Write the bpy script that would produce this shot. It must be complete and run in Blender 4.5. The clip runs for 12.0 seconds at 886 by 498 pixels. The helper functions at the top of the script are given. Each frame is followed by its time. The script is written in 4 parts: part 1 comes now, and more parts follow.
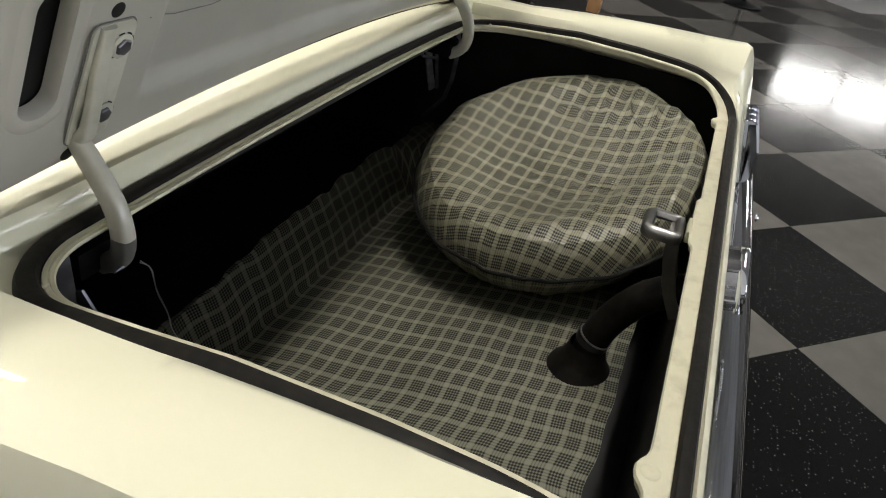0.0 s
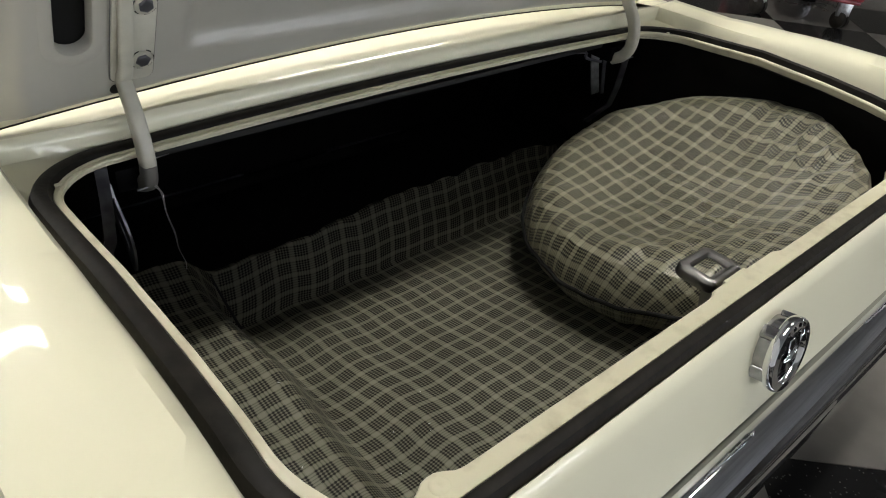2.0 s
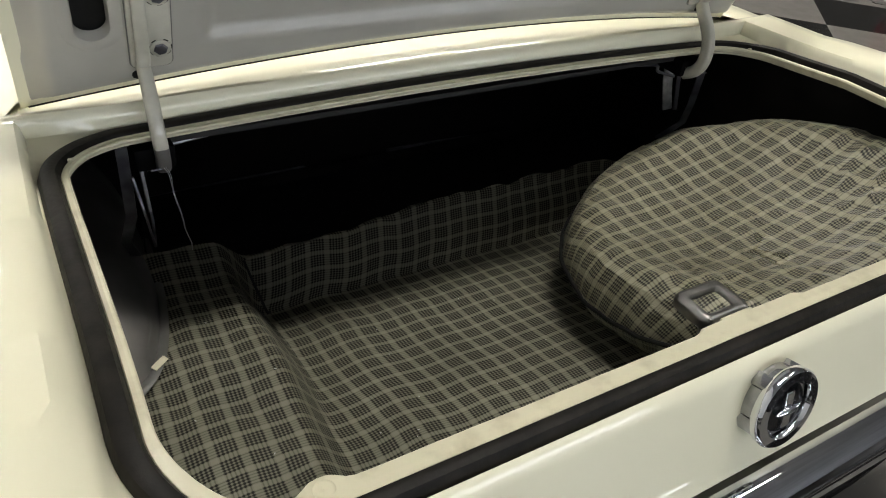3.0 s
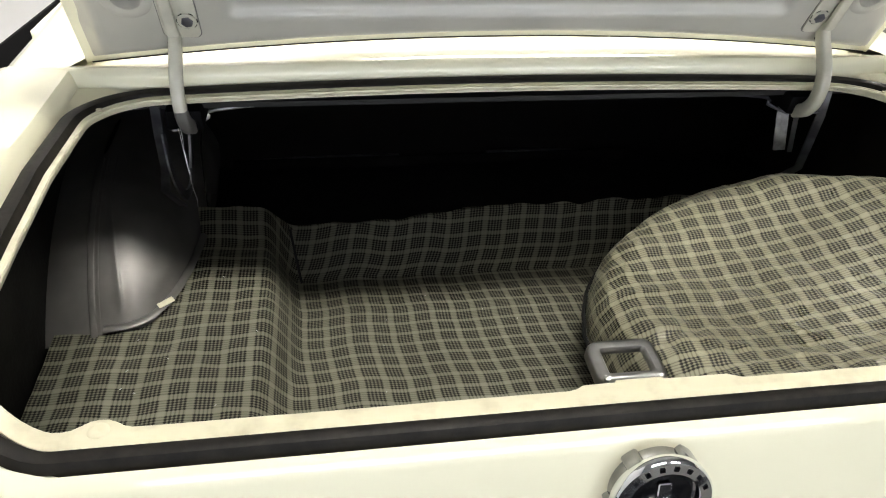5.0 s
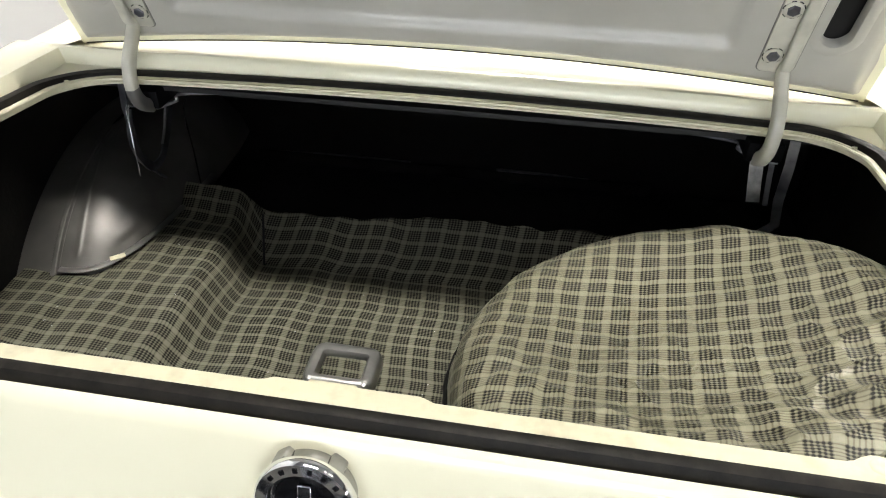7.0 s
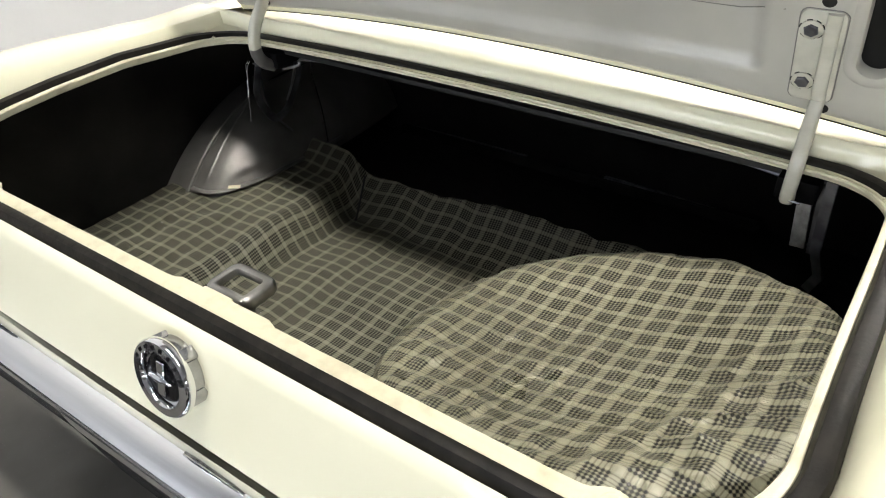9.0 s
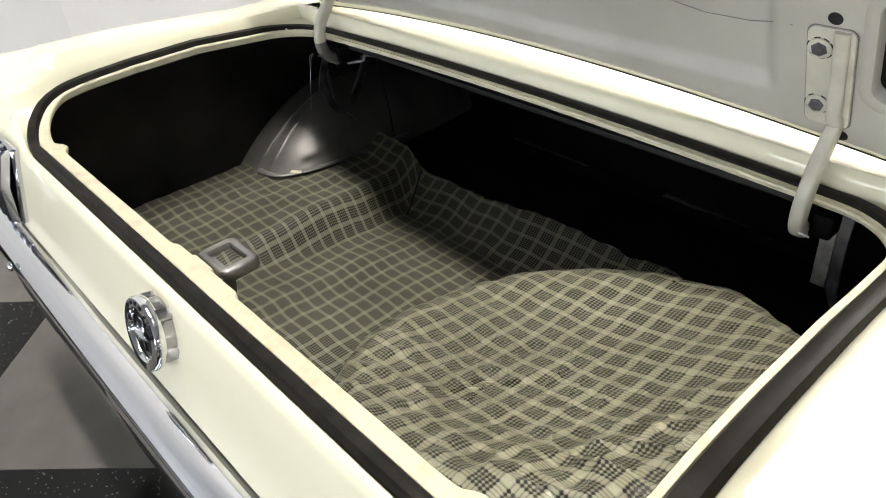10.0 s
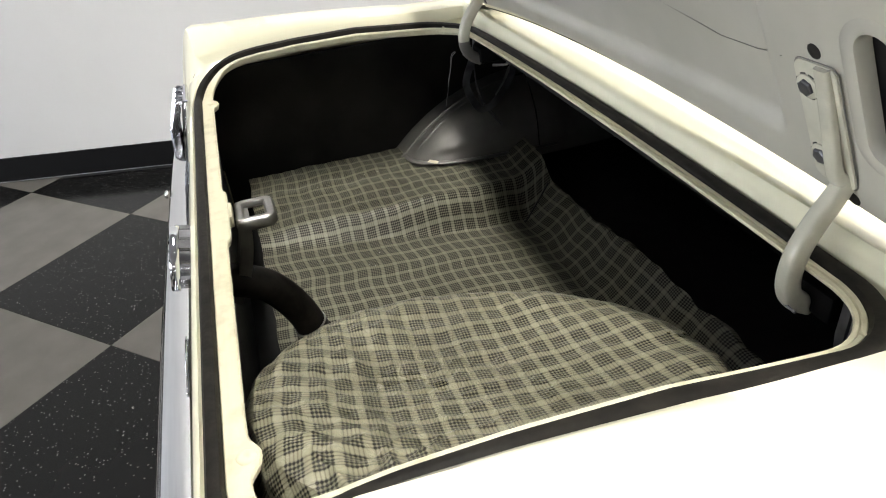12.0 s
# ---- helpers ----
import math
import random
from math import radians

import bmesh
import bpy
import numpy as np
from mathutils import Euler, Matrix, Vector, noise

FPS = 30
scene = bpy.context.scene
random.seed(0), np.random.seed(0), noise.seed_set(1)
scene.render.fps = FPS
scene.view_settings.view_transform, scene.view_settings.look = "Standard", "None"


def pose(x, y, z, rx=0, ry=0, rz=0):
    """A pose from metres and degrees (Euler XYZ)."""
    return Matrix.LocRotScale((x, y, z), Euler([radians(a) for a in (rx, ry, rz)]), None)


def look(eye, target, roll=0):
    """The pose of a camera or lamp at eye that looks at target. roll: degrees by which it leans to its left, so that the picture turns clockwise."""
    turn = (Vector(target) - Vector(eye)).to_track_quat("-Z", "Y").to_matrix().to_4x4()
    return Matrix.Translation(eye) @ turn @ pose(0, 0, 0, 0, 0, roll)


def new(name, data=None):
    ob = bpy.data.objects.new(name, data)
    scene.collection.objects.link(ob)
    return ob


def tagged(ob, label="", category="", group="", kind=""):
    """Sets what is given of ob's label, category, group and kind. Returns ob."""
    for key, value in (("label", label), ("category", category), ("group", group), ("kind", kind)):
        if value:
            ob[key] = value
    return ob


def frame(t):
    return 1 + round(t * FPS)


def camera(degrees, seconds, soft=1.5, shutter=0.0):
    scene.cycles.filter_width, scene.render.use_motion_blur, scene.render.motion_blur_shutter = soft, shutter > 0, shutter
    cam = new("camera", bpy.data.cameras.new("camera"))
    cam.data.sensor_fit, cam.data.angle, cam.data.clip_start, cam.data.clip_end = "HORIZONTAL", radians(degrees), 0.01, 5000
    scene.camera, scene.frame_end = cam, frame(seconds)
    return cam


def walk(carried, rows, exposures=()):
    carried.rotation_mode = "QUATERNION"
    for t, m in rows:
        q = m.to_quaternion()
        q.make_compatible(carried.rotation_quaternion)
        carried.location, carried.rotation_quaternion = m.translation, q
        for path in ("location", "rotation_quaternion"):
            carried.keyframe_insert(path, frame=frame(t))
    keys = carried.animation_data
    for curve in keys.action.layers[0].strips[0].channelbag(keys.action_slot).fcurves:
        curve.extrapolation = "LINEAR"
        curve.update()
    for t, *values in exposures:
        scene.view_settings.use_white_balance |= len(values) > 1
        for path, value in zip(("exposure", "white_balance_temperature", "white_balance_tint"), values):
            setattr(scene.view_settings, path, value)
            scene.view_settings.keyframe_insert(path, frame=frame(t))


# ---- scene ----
cam = camera(64.1, 12.0, soft=1.1)
PATH = [
    (0, (-1.042, 0.082, 1.201), (0.585, 0.569, 0.144), 10.5),
    (0.5, (-1.014, -0.01, 1.213), (0.523, 0.675, 0.133), 10.0),
    (1, (-0.968, -0.096, 1.226), (0.463, 0.747, 0.112), 9.4),
    (1.5, (-0.897, -0.189, 1.241), (0.388, 0.821, 0.088), 8.8),
    (2, (-0.832, -0.248, 1.25), (0.337, 0.88, 0.084), 8.1),
    (2.5, (-0.748, -0.31, 1.254), (0.279, 0.944, 0.083), 7.0),
    (3, (-0.67, -0.347, 1.259), (0.213, 0.997, 0.07), 6.2),
    (3.2, (-0.635, -0.362, 1.259), (0.182, 1.019, 0.065), 5.8),
    (4.8, (-0.341, -0.446, 1.275), (-0.009, 1.095, 0.044), 3.6),
    (5, (-0.302, -0.455, 1.274), (-0.024, 1.1, 0.047), 3.3),
    (5.5, (-0.183, -0.473, 1.279), (-0.037, 1.104, 0.057), 2.6),
    (6, (-0.064, -0.478, 1.276), (-0.038, 1.113, 0.065), 2.0),
    (6.5, (0.074, -0.48, 1.278), (-0.043, 1.114, 0.075), 1.4),
    (7, (0.198, -0.475, 1.276), (-0.067, 1.108, 0.083), 0.6),
    (7.5, (0.319, -0.465, 1.273), (-0.136, 1.084, 0.092), -0.2),
    (7.7, (0.37, -0.459, 1.272), (-0.168, 1.067, 0.096), -0.5),
    (9.3, (0.702, -0.349, 1.271), (-0.353, 0.891, 0.11), -3.6),
    (9.5, (0.736, -0.325, 1.267), (-0.378, 0.871, 0.114), -3.8),
    (10, (0.818, -0.255, 1.259), (-0.433, 0.811, 0.119), -4.5),
    (10.5, (0.888, -0.19, 1.246), (-0.478, 0.747, 0.126), -5.0),
    (11, (0.962, -0.099, 1.237), (-0.522, 0.664, 0.133), -5.7),
    (11.5, (1.01, -0.017, 1.228), (-0.56, 0.586, 0.146), -6.2),
    (12, (1.047, 0.084, 1.214), (-0.605, 0.499, 0.166), -6.5),
]
EXPOSURES = [(0.0, -0.68), (1.0, -0.8), (2.5, -0.8), (3.2, -0.68), (4.8, -0.1), (5.5, 0.0), (9.3, 0.03), (12.0, 0.0)]
walk(cam, [(t, look(eye, target, roll)) for t, eye, target, roll in PATH], EXPOSURES)

# ---- world and light ----
world = bpy.data.worlds.new("hall_world")
world.use_nodes = True
scene.world = world
world.node_tree.nodes["Background"].inputs[0].default_value = (0.02, 0.021, 0.024, 1)
world.node_tree.nodes["Background"].inputs[1].default_value = 1.0

U = 0.9  # metres per plan unit: all shapes below are drawn in plan units


# ---- material helpers ----
def material(name, colour, rough=0.5, metal=0.0, spec=0.5, coat=0.0):
    m = bpy.data.materials.new(name)
    m.use_nodes = True
    b = m.node_tree.nodes["Principled BSDF"]
    b.inputs["Base Color"].default_value = (*colour, 1)
    b.inputs["Roughness"].default_value = rough
    b.inputs["Metallic"].default_value = metal
    b.inputs["Specular IOR Level"].default_value = spec
    b.inputs["Coat Weight"].default_value = coat
    b.inputs["Coat Roughness"].default_value = 0.04
    return m


def node(m, kind, **values):
    n = m.node_tree.nodes.new(kind)
    for key, value in values.items():
        n.inputs[key.replace("_", " ")].default_value = value
    return n


def link(m, a, ai, b, bi):
    m.node_tree.links.new(a.outputs[ai], b.inputs[bi])


def shader(m):
    return m.node_tree.nodes["Principled BSDF"]


def vary(m, scale, dark, light, low=0.35, high=0.65, detail=6.0, rough=None, bump=0.0, bump_scale=200.0):
    """Two scales of noise in the base colour, and fine relief."""
    t = node(m, "ShaderNodeTexCoord")
    n1 = node(m, "ShaderNodeTexNoise", Scale=scale, Detail=detail)
    link(m, t, "Object", n1, "Vector")
    r = node(m, "ShaderNodeValToRGB")
    r.color_ramp.elements[0].position, r.color_ramp.elements[1].position = low, high
    r.color_ramp.elements[0].color, r.color_ramp.elements[1].color = (*dark, 1), (*light, 1)
    link(m, n1, "Fac", r, "Fac")
    link(m, r, "Color", shader(m), "Base Color")
    if rough:
        n2 = node(m, "ShaderNodeTexNoise", Scale=scale * 3.1, Detail=4.0)
        link(m, t, "Object", n2, "Vector")
        mr = node(m, "ShaderNodeMapRange")
        mr.inputs["To Min"].default_value, mr.inputs["To Max"].default_value = rough
        link(m, n2, "Fac", mr, "Value")
        link(m, mr, "Result", shader(m), "Roughness")
    if bump:
        n3 = node(m, "ShaderNodeTexNoise", Scale=bump_scale, Detail=3.0)
        link(m, t, "Object", n3, "Vector")
        bp = node(m, "ShaderNodeBump", Strength=bump, Distance=0.002)
        link(m, n3, "Fac", bp, "Height")
        link(m, bp, "Normal", shader(m), "Normal")
    return m


# ---- materials ----
paint = vary(material("cream_paint", (0.78, 0.76, 0.6), 0.4, spec=0.12, coat=0.85), 2.5, (0.76, 0.735, 0.555), (0.79, 0.765, 0.59), rough=(0.36, 0.46))
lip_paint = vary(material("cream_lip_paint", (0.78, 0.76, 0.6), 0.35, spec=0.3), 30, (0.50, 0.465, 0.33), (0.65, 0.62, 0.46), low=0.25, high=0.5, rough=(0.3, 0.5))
# body cream made greyer: the lid's shaded underside is in the colour
lid_shaded_paint = vary(material("lid_inner_shaded_cream", (0.62, 0.62, 0.58), 0.3, spec=0.3, coat=0.3), 6, (0.39, 0.378, 0.330), (0.45, 0.436, 0.385), rough=(0.3, 0.45))
black_gloss = material("black_gloss_steel", (0.012, 0.012, 0.014), 0.3)
dark_steel = vary(material("dark_strap_steel", (0.1, 0.1, 0.11), 0.3, 0.7), 30, (0.10, 0.10, 0.115), (0.20, 0.20, 0.22), rough=(0.25, 0.4))
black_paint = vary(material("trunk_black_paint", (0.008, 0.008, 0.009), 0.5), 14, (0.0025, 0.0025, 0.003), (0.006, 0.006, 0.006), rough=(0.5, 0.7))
tub_paint = vary(material("tub_dark_paint", (0.05, 0.05, 0.05), 0.4, 0.35), 9, (0.13, 0.126, 0.118), (0.20, 0.194, 0.182), rough=(0.36, 0.46), bump=0.05, bump_scale=25)
board_black = vary(material("black_board", (0.02, 0.02, 0.018), 0.6, spec=0.25), 4.5, (0.0022, 0.0022, 0.002), (0.019, 0.0185, 0.0165), low=0.42, high=0.72, rough=(0.55, 0.8), bump=0.3, bump_scale=120)
rubber = vary(material("black_rubber", (0.02, 0.019, 0.017), 0.5, spec=0.14), 40, (0.007, 0.0062, 0.0052), (0.016, 0.0138, 0.0115), rough=(0.42, 0.62), bump=0.15, bump_scale=150)
chrome = material("chrome", (0.75, 0.76, 0.78), 0.05, 1.0)
# base darkened in place of the dark reflections on the cap's barrel
grip_chrome = vary(material("darkened_grip_chrome", (0.4, 0.4, 0.42), 0.12, 1.0), 40, (0.30, 0.30, 0.32), (0.46, 0.46, 0.48), rough=(0.08, 0.2))
# darker than the bumper's chrome, to paint down white reflections on the lamps
shade_chrome = material("toned_down_chrome", (0.55, 0.56, 0.6), 0.07, 1.0)
lamp_chrome = material("lamp_chrome", (0.62, 0.63, 0.67), 0.08, 1.0)
# black of the medallion and letters, also painted shade round the cap
cap_dark = material("cap_black_and_shade", (0.004, 0.004, 0.005), 0.12, spec=0.25)
steel = vary(material("grey_steel", (0.4, 0.4, 0.41), 0.35, 1.0), 60, (0.3, 0.3, 0.3), (0.5, 0.5, 0.51), rough=(0.3, 0.5))
red_lens = material("red_lens", (0.035, 0.003, 0.005), 0.15, coat=0.3)
hinge_paint = vary(material("hinge_cream_paint", (0.66, 0.64, 0.54), 0.3, coat=0.3), 18, (0.42, 0.41, 0.34), (0.56, 0.545, 0.46), rough=(0.25, 0.45))
wall_paint = vary(material("white_wall_paint", (0.6, 0.6, 0.62), 0.6), 1.2, (0.53, 0.53, 0.535), (0.58, 0.58, 0.585), bump=0.1, bump_scale=90)
base_black = material("black_baseboard", (0.004, 0.004, 0.0045), 0.6, spec=0.06)
ceiling_dark = vary(material("grey_ceiling", (0.3, 0.3, 0.31), 0.8), 1.5, (0.26, 0.26, 0.27), (0.33, 0.33, 0.34))
hall_dark = vary(material("dark_hall_wall", (0.12, 0.11, 0.1), 0.7), 0.8, (0.09, 0.085, 0.08), (0.15, 0.14, 0.13))
wire_steel = material("wire_steel", (0.6, 0.6, 0.62), 0.3, 1.0)
lamp_glow = material("lamp_glow", (1, 1, 1), 0.5)
shader(lamp_glow).inputs["Emission Color"].default_value = (1.0, 0.965, 0.89, 1)
shader(lamp_glow).inputs["Emission Strength"].default_value = 150.0
sun_glow = material("sunlit_window_glow", (1, 1, 1), 0.5)
shader(sun_glow).inputs["Emission Color"].default_value = (1.0, 0.98, 0.95, 1)
shader(sun_glow).inputs["Emission Strength"].default_value = 24.0
# cool glow of the added fill panes at the rear
fill_window_glow = material("fill_window_glow", (1, 1, 1), 0.5)
shader(fill_window_glow).inputs["Emission Color"].default_value = (0.90, 0.94, 1.0, 1)
shader(fill_window_glow).inputs["Emission Strength"].default_value = 12.0
grout = material("floor_grout", (0.03, 0.03, 0.03), 0.6)


def tile_material(name, base, fleck, amount):
    """Vinyl tile: chips of two sizes in a mottled ground, waxed."""
    m = material(name, base, 0.2, spec=0.16)
    t = node(m, "ShaderNodeTexCoord")
    big = node(m, "ShaderNodeTexNoise", Scale=9.0, Detail=8.0)
    v = node(m, "ShaderNodeTexVoronoi", Scale=125.0)
    v2 = node(m, "ShaderNodeTexNoise", Scale=120.0, Detail=2.0)
    for n in (big, v, v2):
        link(m, t, "Object", n, "Vector")
    r1 = node(m, "ShaderNodeValToRGB")
    r1.color_ramp.elements[0].color = (*[c * 0.8 for c in base], 1)
    r1.color_ramp.elements[1].color = (*[c * 1.25 for c in base], 1)
    link(m, big, "Fac", r1, "Fac")
    mul = node(m, "ShaderNodeMath")
    mul.operation = "MULTIPLY_ADD"
    mul.inputs[1].default_value, mul.inputs[2].default_value = -0.6, 0.62
    link(m, v2, "Fac", mul, 0)
    lt = node(m, "ShaderNodeMath")
    lt.operation = "LESS_THAN"
    sub = node(m, "ShaderNodeMath")
    sub.operation = "MULTIPLY"
    sub.inputs[1].default_value = amount
    link(m, mul, 0, sub, 0)
    link(m, v, "Distance", lt, 0)
    link(m, sub, 0, lt, 1)
    few = node(m, "ShaderNodeMath")
    few.operation = "GREATER_THAN"
    few.inputs[1].default_value = 0.66
    link(m, v, "Color", few, 0)
    both = node(m, "ShaderNodeMath")
    both.operation = "MULTIPLY"
    link(m, lt, 0, both, 0)
    link(m, few, 0, both, 1)
    mix = node(m, "ShaderNodeMix")
    mix.data_type = "RGBA"
    mix.inputs[7].default_value = (*fleck, 1)
    link(m, both, 0, mix, 0)
    link(m, r1, "Color", mix, 6)
    link(m, mix, 2, shader(m), "Base Color")
    rr = node(m, "ShaderNodeMapRange")
    rr.inputs["To Min"].default_value, rr.inputs["To Max"].default_value = 0.09, 0.2
    link(m, big, "Fac", rr, "Value")
    link(m, rr, "Result", shader(m), "Roughness")
    return m


tile_dark = tile_material("dark_vinyl_tile", (0.008, 0.008, 0.0083), (0.11, 0.11, 0.105), 0.75)
tile_grey = tile_material("grey_vinyl_tile", (0.115, 0.11, 0.102), (0.16, 0.155, 0.147), 0.3)


def plaid_material(name, ground, period=(0.0405, 0.0305), duty=0.755, gloss=(0.34, 0.5), wrinkle=0.2, spec=0.27, crinkle=0.0):
    """Woven plaid vinyl: bands of five threads each way, dark knots where they cross."""
    m = material(name, ground, 0.38, spec=spec)
    uv = node(m, "ShaderNodeUVMap")
    sep = node(m, "ShaderNodeSeparateXYZ")
    link(m, uv, "UV", sep, "Vector")

    def op(kind, a, b=None, c=None):
        n = node(m, "ShaderNodeMath")
        n.operation = kind
        for i, v in enumerate((a, b, c)):
            if v is None:
                continue
            if isinstance(v, (int, float)):
                n.inputs[i].default_value = v
            else:
                m.node_tree.links.new(v, n.inputs[i])
        return n.outputs[0]

    def threads(axis):
        f = op("FRACT", op("DIVIDE", sep.outputs[axis], period[axis]))
        band = op("LESS_THAN", f, duty)
        line = op("MULTIPLY_ADD", op("COSINE", op("MULTIPLY", f, 2 * math.pi * 5 / duty)), -0.5, 0.5)
        return band, op("MULTIPLY", band, line)

    (band_a, a), (band_b, b) = threads(0), threads(1)
    cross = op("MULTIPLY", band_a, band_b)
    dots = op("MINIMUM", op("MULTIPLY", op("MULTIPLY", op("POWER", a, 1.5), b), 2.6), 1.0)
    knot = op("MULTIPLY", cross, op("MULTIPLY_ADD", dots, 0.82, op("MULTIPLY_ADD", op("MAXIMUM", a, b), 0.26, 0.03)))
    faint = op("MULTIPLY_ADD", op("MAXIMUM", op("POWER", a, 3.0), op("POWER", b, 3.0)), 0.62, op("MULTIPLY", op("ADD", band_a, band_b), 0.20))
    t = node(m, "ShaderNodeTexCoord")
    n1 = node(m, "ShaderNodeTexNoise", Scale=5.0, Detail=8.0)
    link(m, t, "Object", n1, "Vector")
    r = node(m, "ShaderNodeValToRGB")
    r.color_ramp.elements[0].position, r.color_ramp.elements[1].position = 0.3, 0.7
    r.color_ramp.elements[0].color = (*[g * 0.82 for g in ground], 1)
    r.color_ramp.elements[1].color = (*[g * 1.12 for g in ground], 1)
    link(m, n1, "Fac", r, "Fac")
    mix1 = node(m, "ShaderNodeMix")
    mix1.data_type = "RGBA"
    mix1.inputs[7].default_value = (ground[0] * 0.25, ground[1] * 0.25, ground[2] * 0.2, 1)
    link(m, r, "Color", mix1, 6)
    m.node_tree.links.new(op("MULTIPLY", faint, 0.85), mix1.inputs[0])
    mix2 = node(m, "ShaderNodeMix")
    mix2.data_type = "RGBA"
    mix2.inputs[7].default_value = (0.006, 0.005, 0.003, 1)
    link(m, mix1, 2, mix2, 6)
    m.node_tree.links.new(op("MINIMUM", op("MULTIPLY", knot, 1.15), 0.985), mix2.inputs[0])
    link(m, mix2, 2, shader(m), "Base Color")
    n2 = node(m, "ShaderNodeTexNoise", Scale=16.0, Detail=6.0)
    link(m, t, "Object", n2, "Vector")
    rr = node(m, "ShaderNodeMapRange")
    rr.inputs["To Min"].default_value, rr.inputs["To Max"].default_value = gloss
    link(m, n2, "Fac", rr, "Value")
    link(m, rr, "Result", shader(m), "Roughness")
    n3 = node(m, "ShaderNodeTexNoise", Scale=75.0, Detail=5.0, Distortion=0.8)
    link(m, t, "Object", n3, "Vector")
    hh = op("ADD", op("MULTIPLY_ADD", knot, -0.2, n2.outputs["Fac"]), op("MULTIPLY", op("ABSOLUTE", op("SUBTRACT", n3.outputs["Fac"], 0.5)), -0.8))
    if crinkle:
        # fine crumples where the cover has been pressed in
        n4 = node(m, "ShaderNodeTexNoise", Scale=26.0, Detail=4.0, Distortion=0.9)
        link(m, t, "Object", n4, "Vector")
        ridge = op("POWER", op("MAXIMUM", op("MULTIPLY_ADD", op("ABSOLUTE", op("SUBTRACT", n4.outputs["Fac"], 0.5)), -7.0, 1.0), 0.0), 1.5)
        du, dv = op("ADD", sep.outputs[0], 0.03), op("ADD", sep.outputs[1], -0.02)
        away = op("DIVIDE", op("ADD", op("MULTIPLY", du, du), op("MULTIPLY", dv, dv)), 0.05)
        pressed = op("MAXIMUM", op("SUBTRACT", 1.0, away), 0.08)
        hh = op("MULTIPLY_ADD", op("MULTIPLY", ridge, pressed), crinkle, hh)
    bp = node(m, "ShaderNodeBump", Strength=wrinkle, Distance=0.004)
    m.node_tree.links.new(hh, bp.inputs["Height"])
    link(m, bp, "Normal", shader(m), "Normal")
    return m


plaid_mat = plaid_material("plaid_vinyl", (0.240, 0.234, 0.180), wrinkle=0.4)
plaid_cover = plaid_material("plaid_cover_vinyl", (0.325, 0.311, 0.224), (0.040, 0.0312), 0.735, (0.22, 0.40), 0.85, 0.5, 0.6)


# ---- mesh helpers ----
def part(name, bm, mat, parent=None, label="", smooth=True):
    """One mesh object out of a bmesh in plan units."""
    bm.transform(Matrix.Scale(U, 4))
    me = bpy.data.meshes.new(name)
    bm.to_mesh(me)
    bm.free()
    for m in mat if isinstance(mat, (list, tuple)) else [mat]:
        me.materials.append(m)
    if smooth:
        me.polygons.foreach_set("use_smooth", [True] * len(me.polygons))
        me.set_sharp_from_angle(angle=radians(40))
    ob = new(name, me)
    if parent:
        ob.parent = parent
        ob.matrix_parent_inverse = Matrix.Translation(parent.location).inverted()
    if label:
        tagged(ob, label)
    return ob


def thing(name, label, category, at=(0, 0, 0), group="", kind=""):
    ob = new(name)
    ob.empty_display_size = 0.05
    ob.location = Vector(at) * U
    return tagged(ob, label, category, group, kind)


def surface(f, nu, nv, closed_u=False, uv=None, thick=0.0, flip=False):
    """A grid of f(u, v), u and v from 0 to 1, with a uv map in metres if given."""
    bm = bmesh.new()
    rows = [[bm.verts.new(f(i / nu, j / nv)) for j in range(nv + 1)] for i in range(nu + (0 if closed_u else 1))]
    layer = bm.loops.layers.uv.new("UVMap") if uv else None
    n = len(rows)
    for i in range(nu):
        a, b = rows[i], rows[(i + 1) % n]
        for j in range(nv):
            loop = [a[j], b[j], b[j + 1], a[j + 1]]
            ids = [(i, j), (i + 1, j), (i + 1, j + 1), (i, j + 1)]
            if flip:
                loop.reverse(), ids.reverse()
            try:
                face = bm.faces.new(loop)
            except ValueError:
                continue
            if layer:
                for l, (p, q) in zip(face.loops, ids):
                    l[layer].uv = uv(p / nu, q / nv)
    if thick:
        bmesh.ops.recalc_face_normals(bm, faces=bm.faces)
        bmesh.ops.solidify(bm, geom=list(bm.faces), thickness=thick)
    return bm


def sweep(path, profile, closed=False, up=Vector((0, 0, 1)), caps=True):
    """A profile of (out, up) pairs carried along a path; out is to the path's right."""
    bm, rings, n = bmesh.new(), [], len(path)
    path = [Vector(p) for p in path]
    for i, p in enumerate(path):
        a = path[(i - 1) % n] if closed or i else p
        b = path[(i + 1) % n] if closed or i < n - 1 else p
        t = (b - a).normalized()
        side = t.cross(up).normalized()
        top = side.cross(t).normalized()
        pr = profile(i) if callable(profile) else profile
        rings.append([bm.verts.new(p + side * o + top * h) for o, h in pr])
    m = len(rings[0])
    for i in range(n if closed else n - 1):
        a, b = rings[i], rings[(i + 1) % n]
        for j in range(m):
            bm.faces.new([a[j], a[(j + 1) % m], b[(j + 1) % m], b[j]])
    if caps and not closed:
        bm.faces.new(rings[0][::-1])
        bm.faces.new(rings[-1])
    bmesh.ops.recalc_face_normals(bm, faces=bm.faces)
    return bm


def round_profile(rx, ry, n=10):
    return [(rx * math.cos(2 * math.pi * k / n), ry * math.sin(2 * math.pi * k / n)) for k in range(n)]


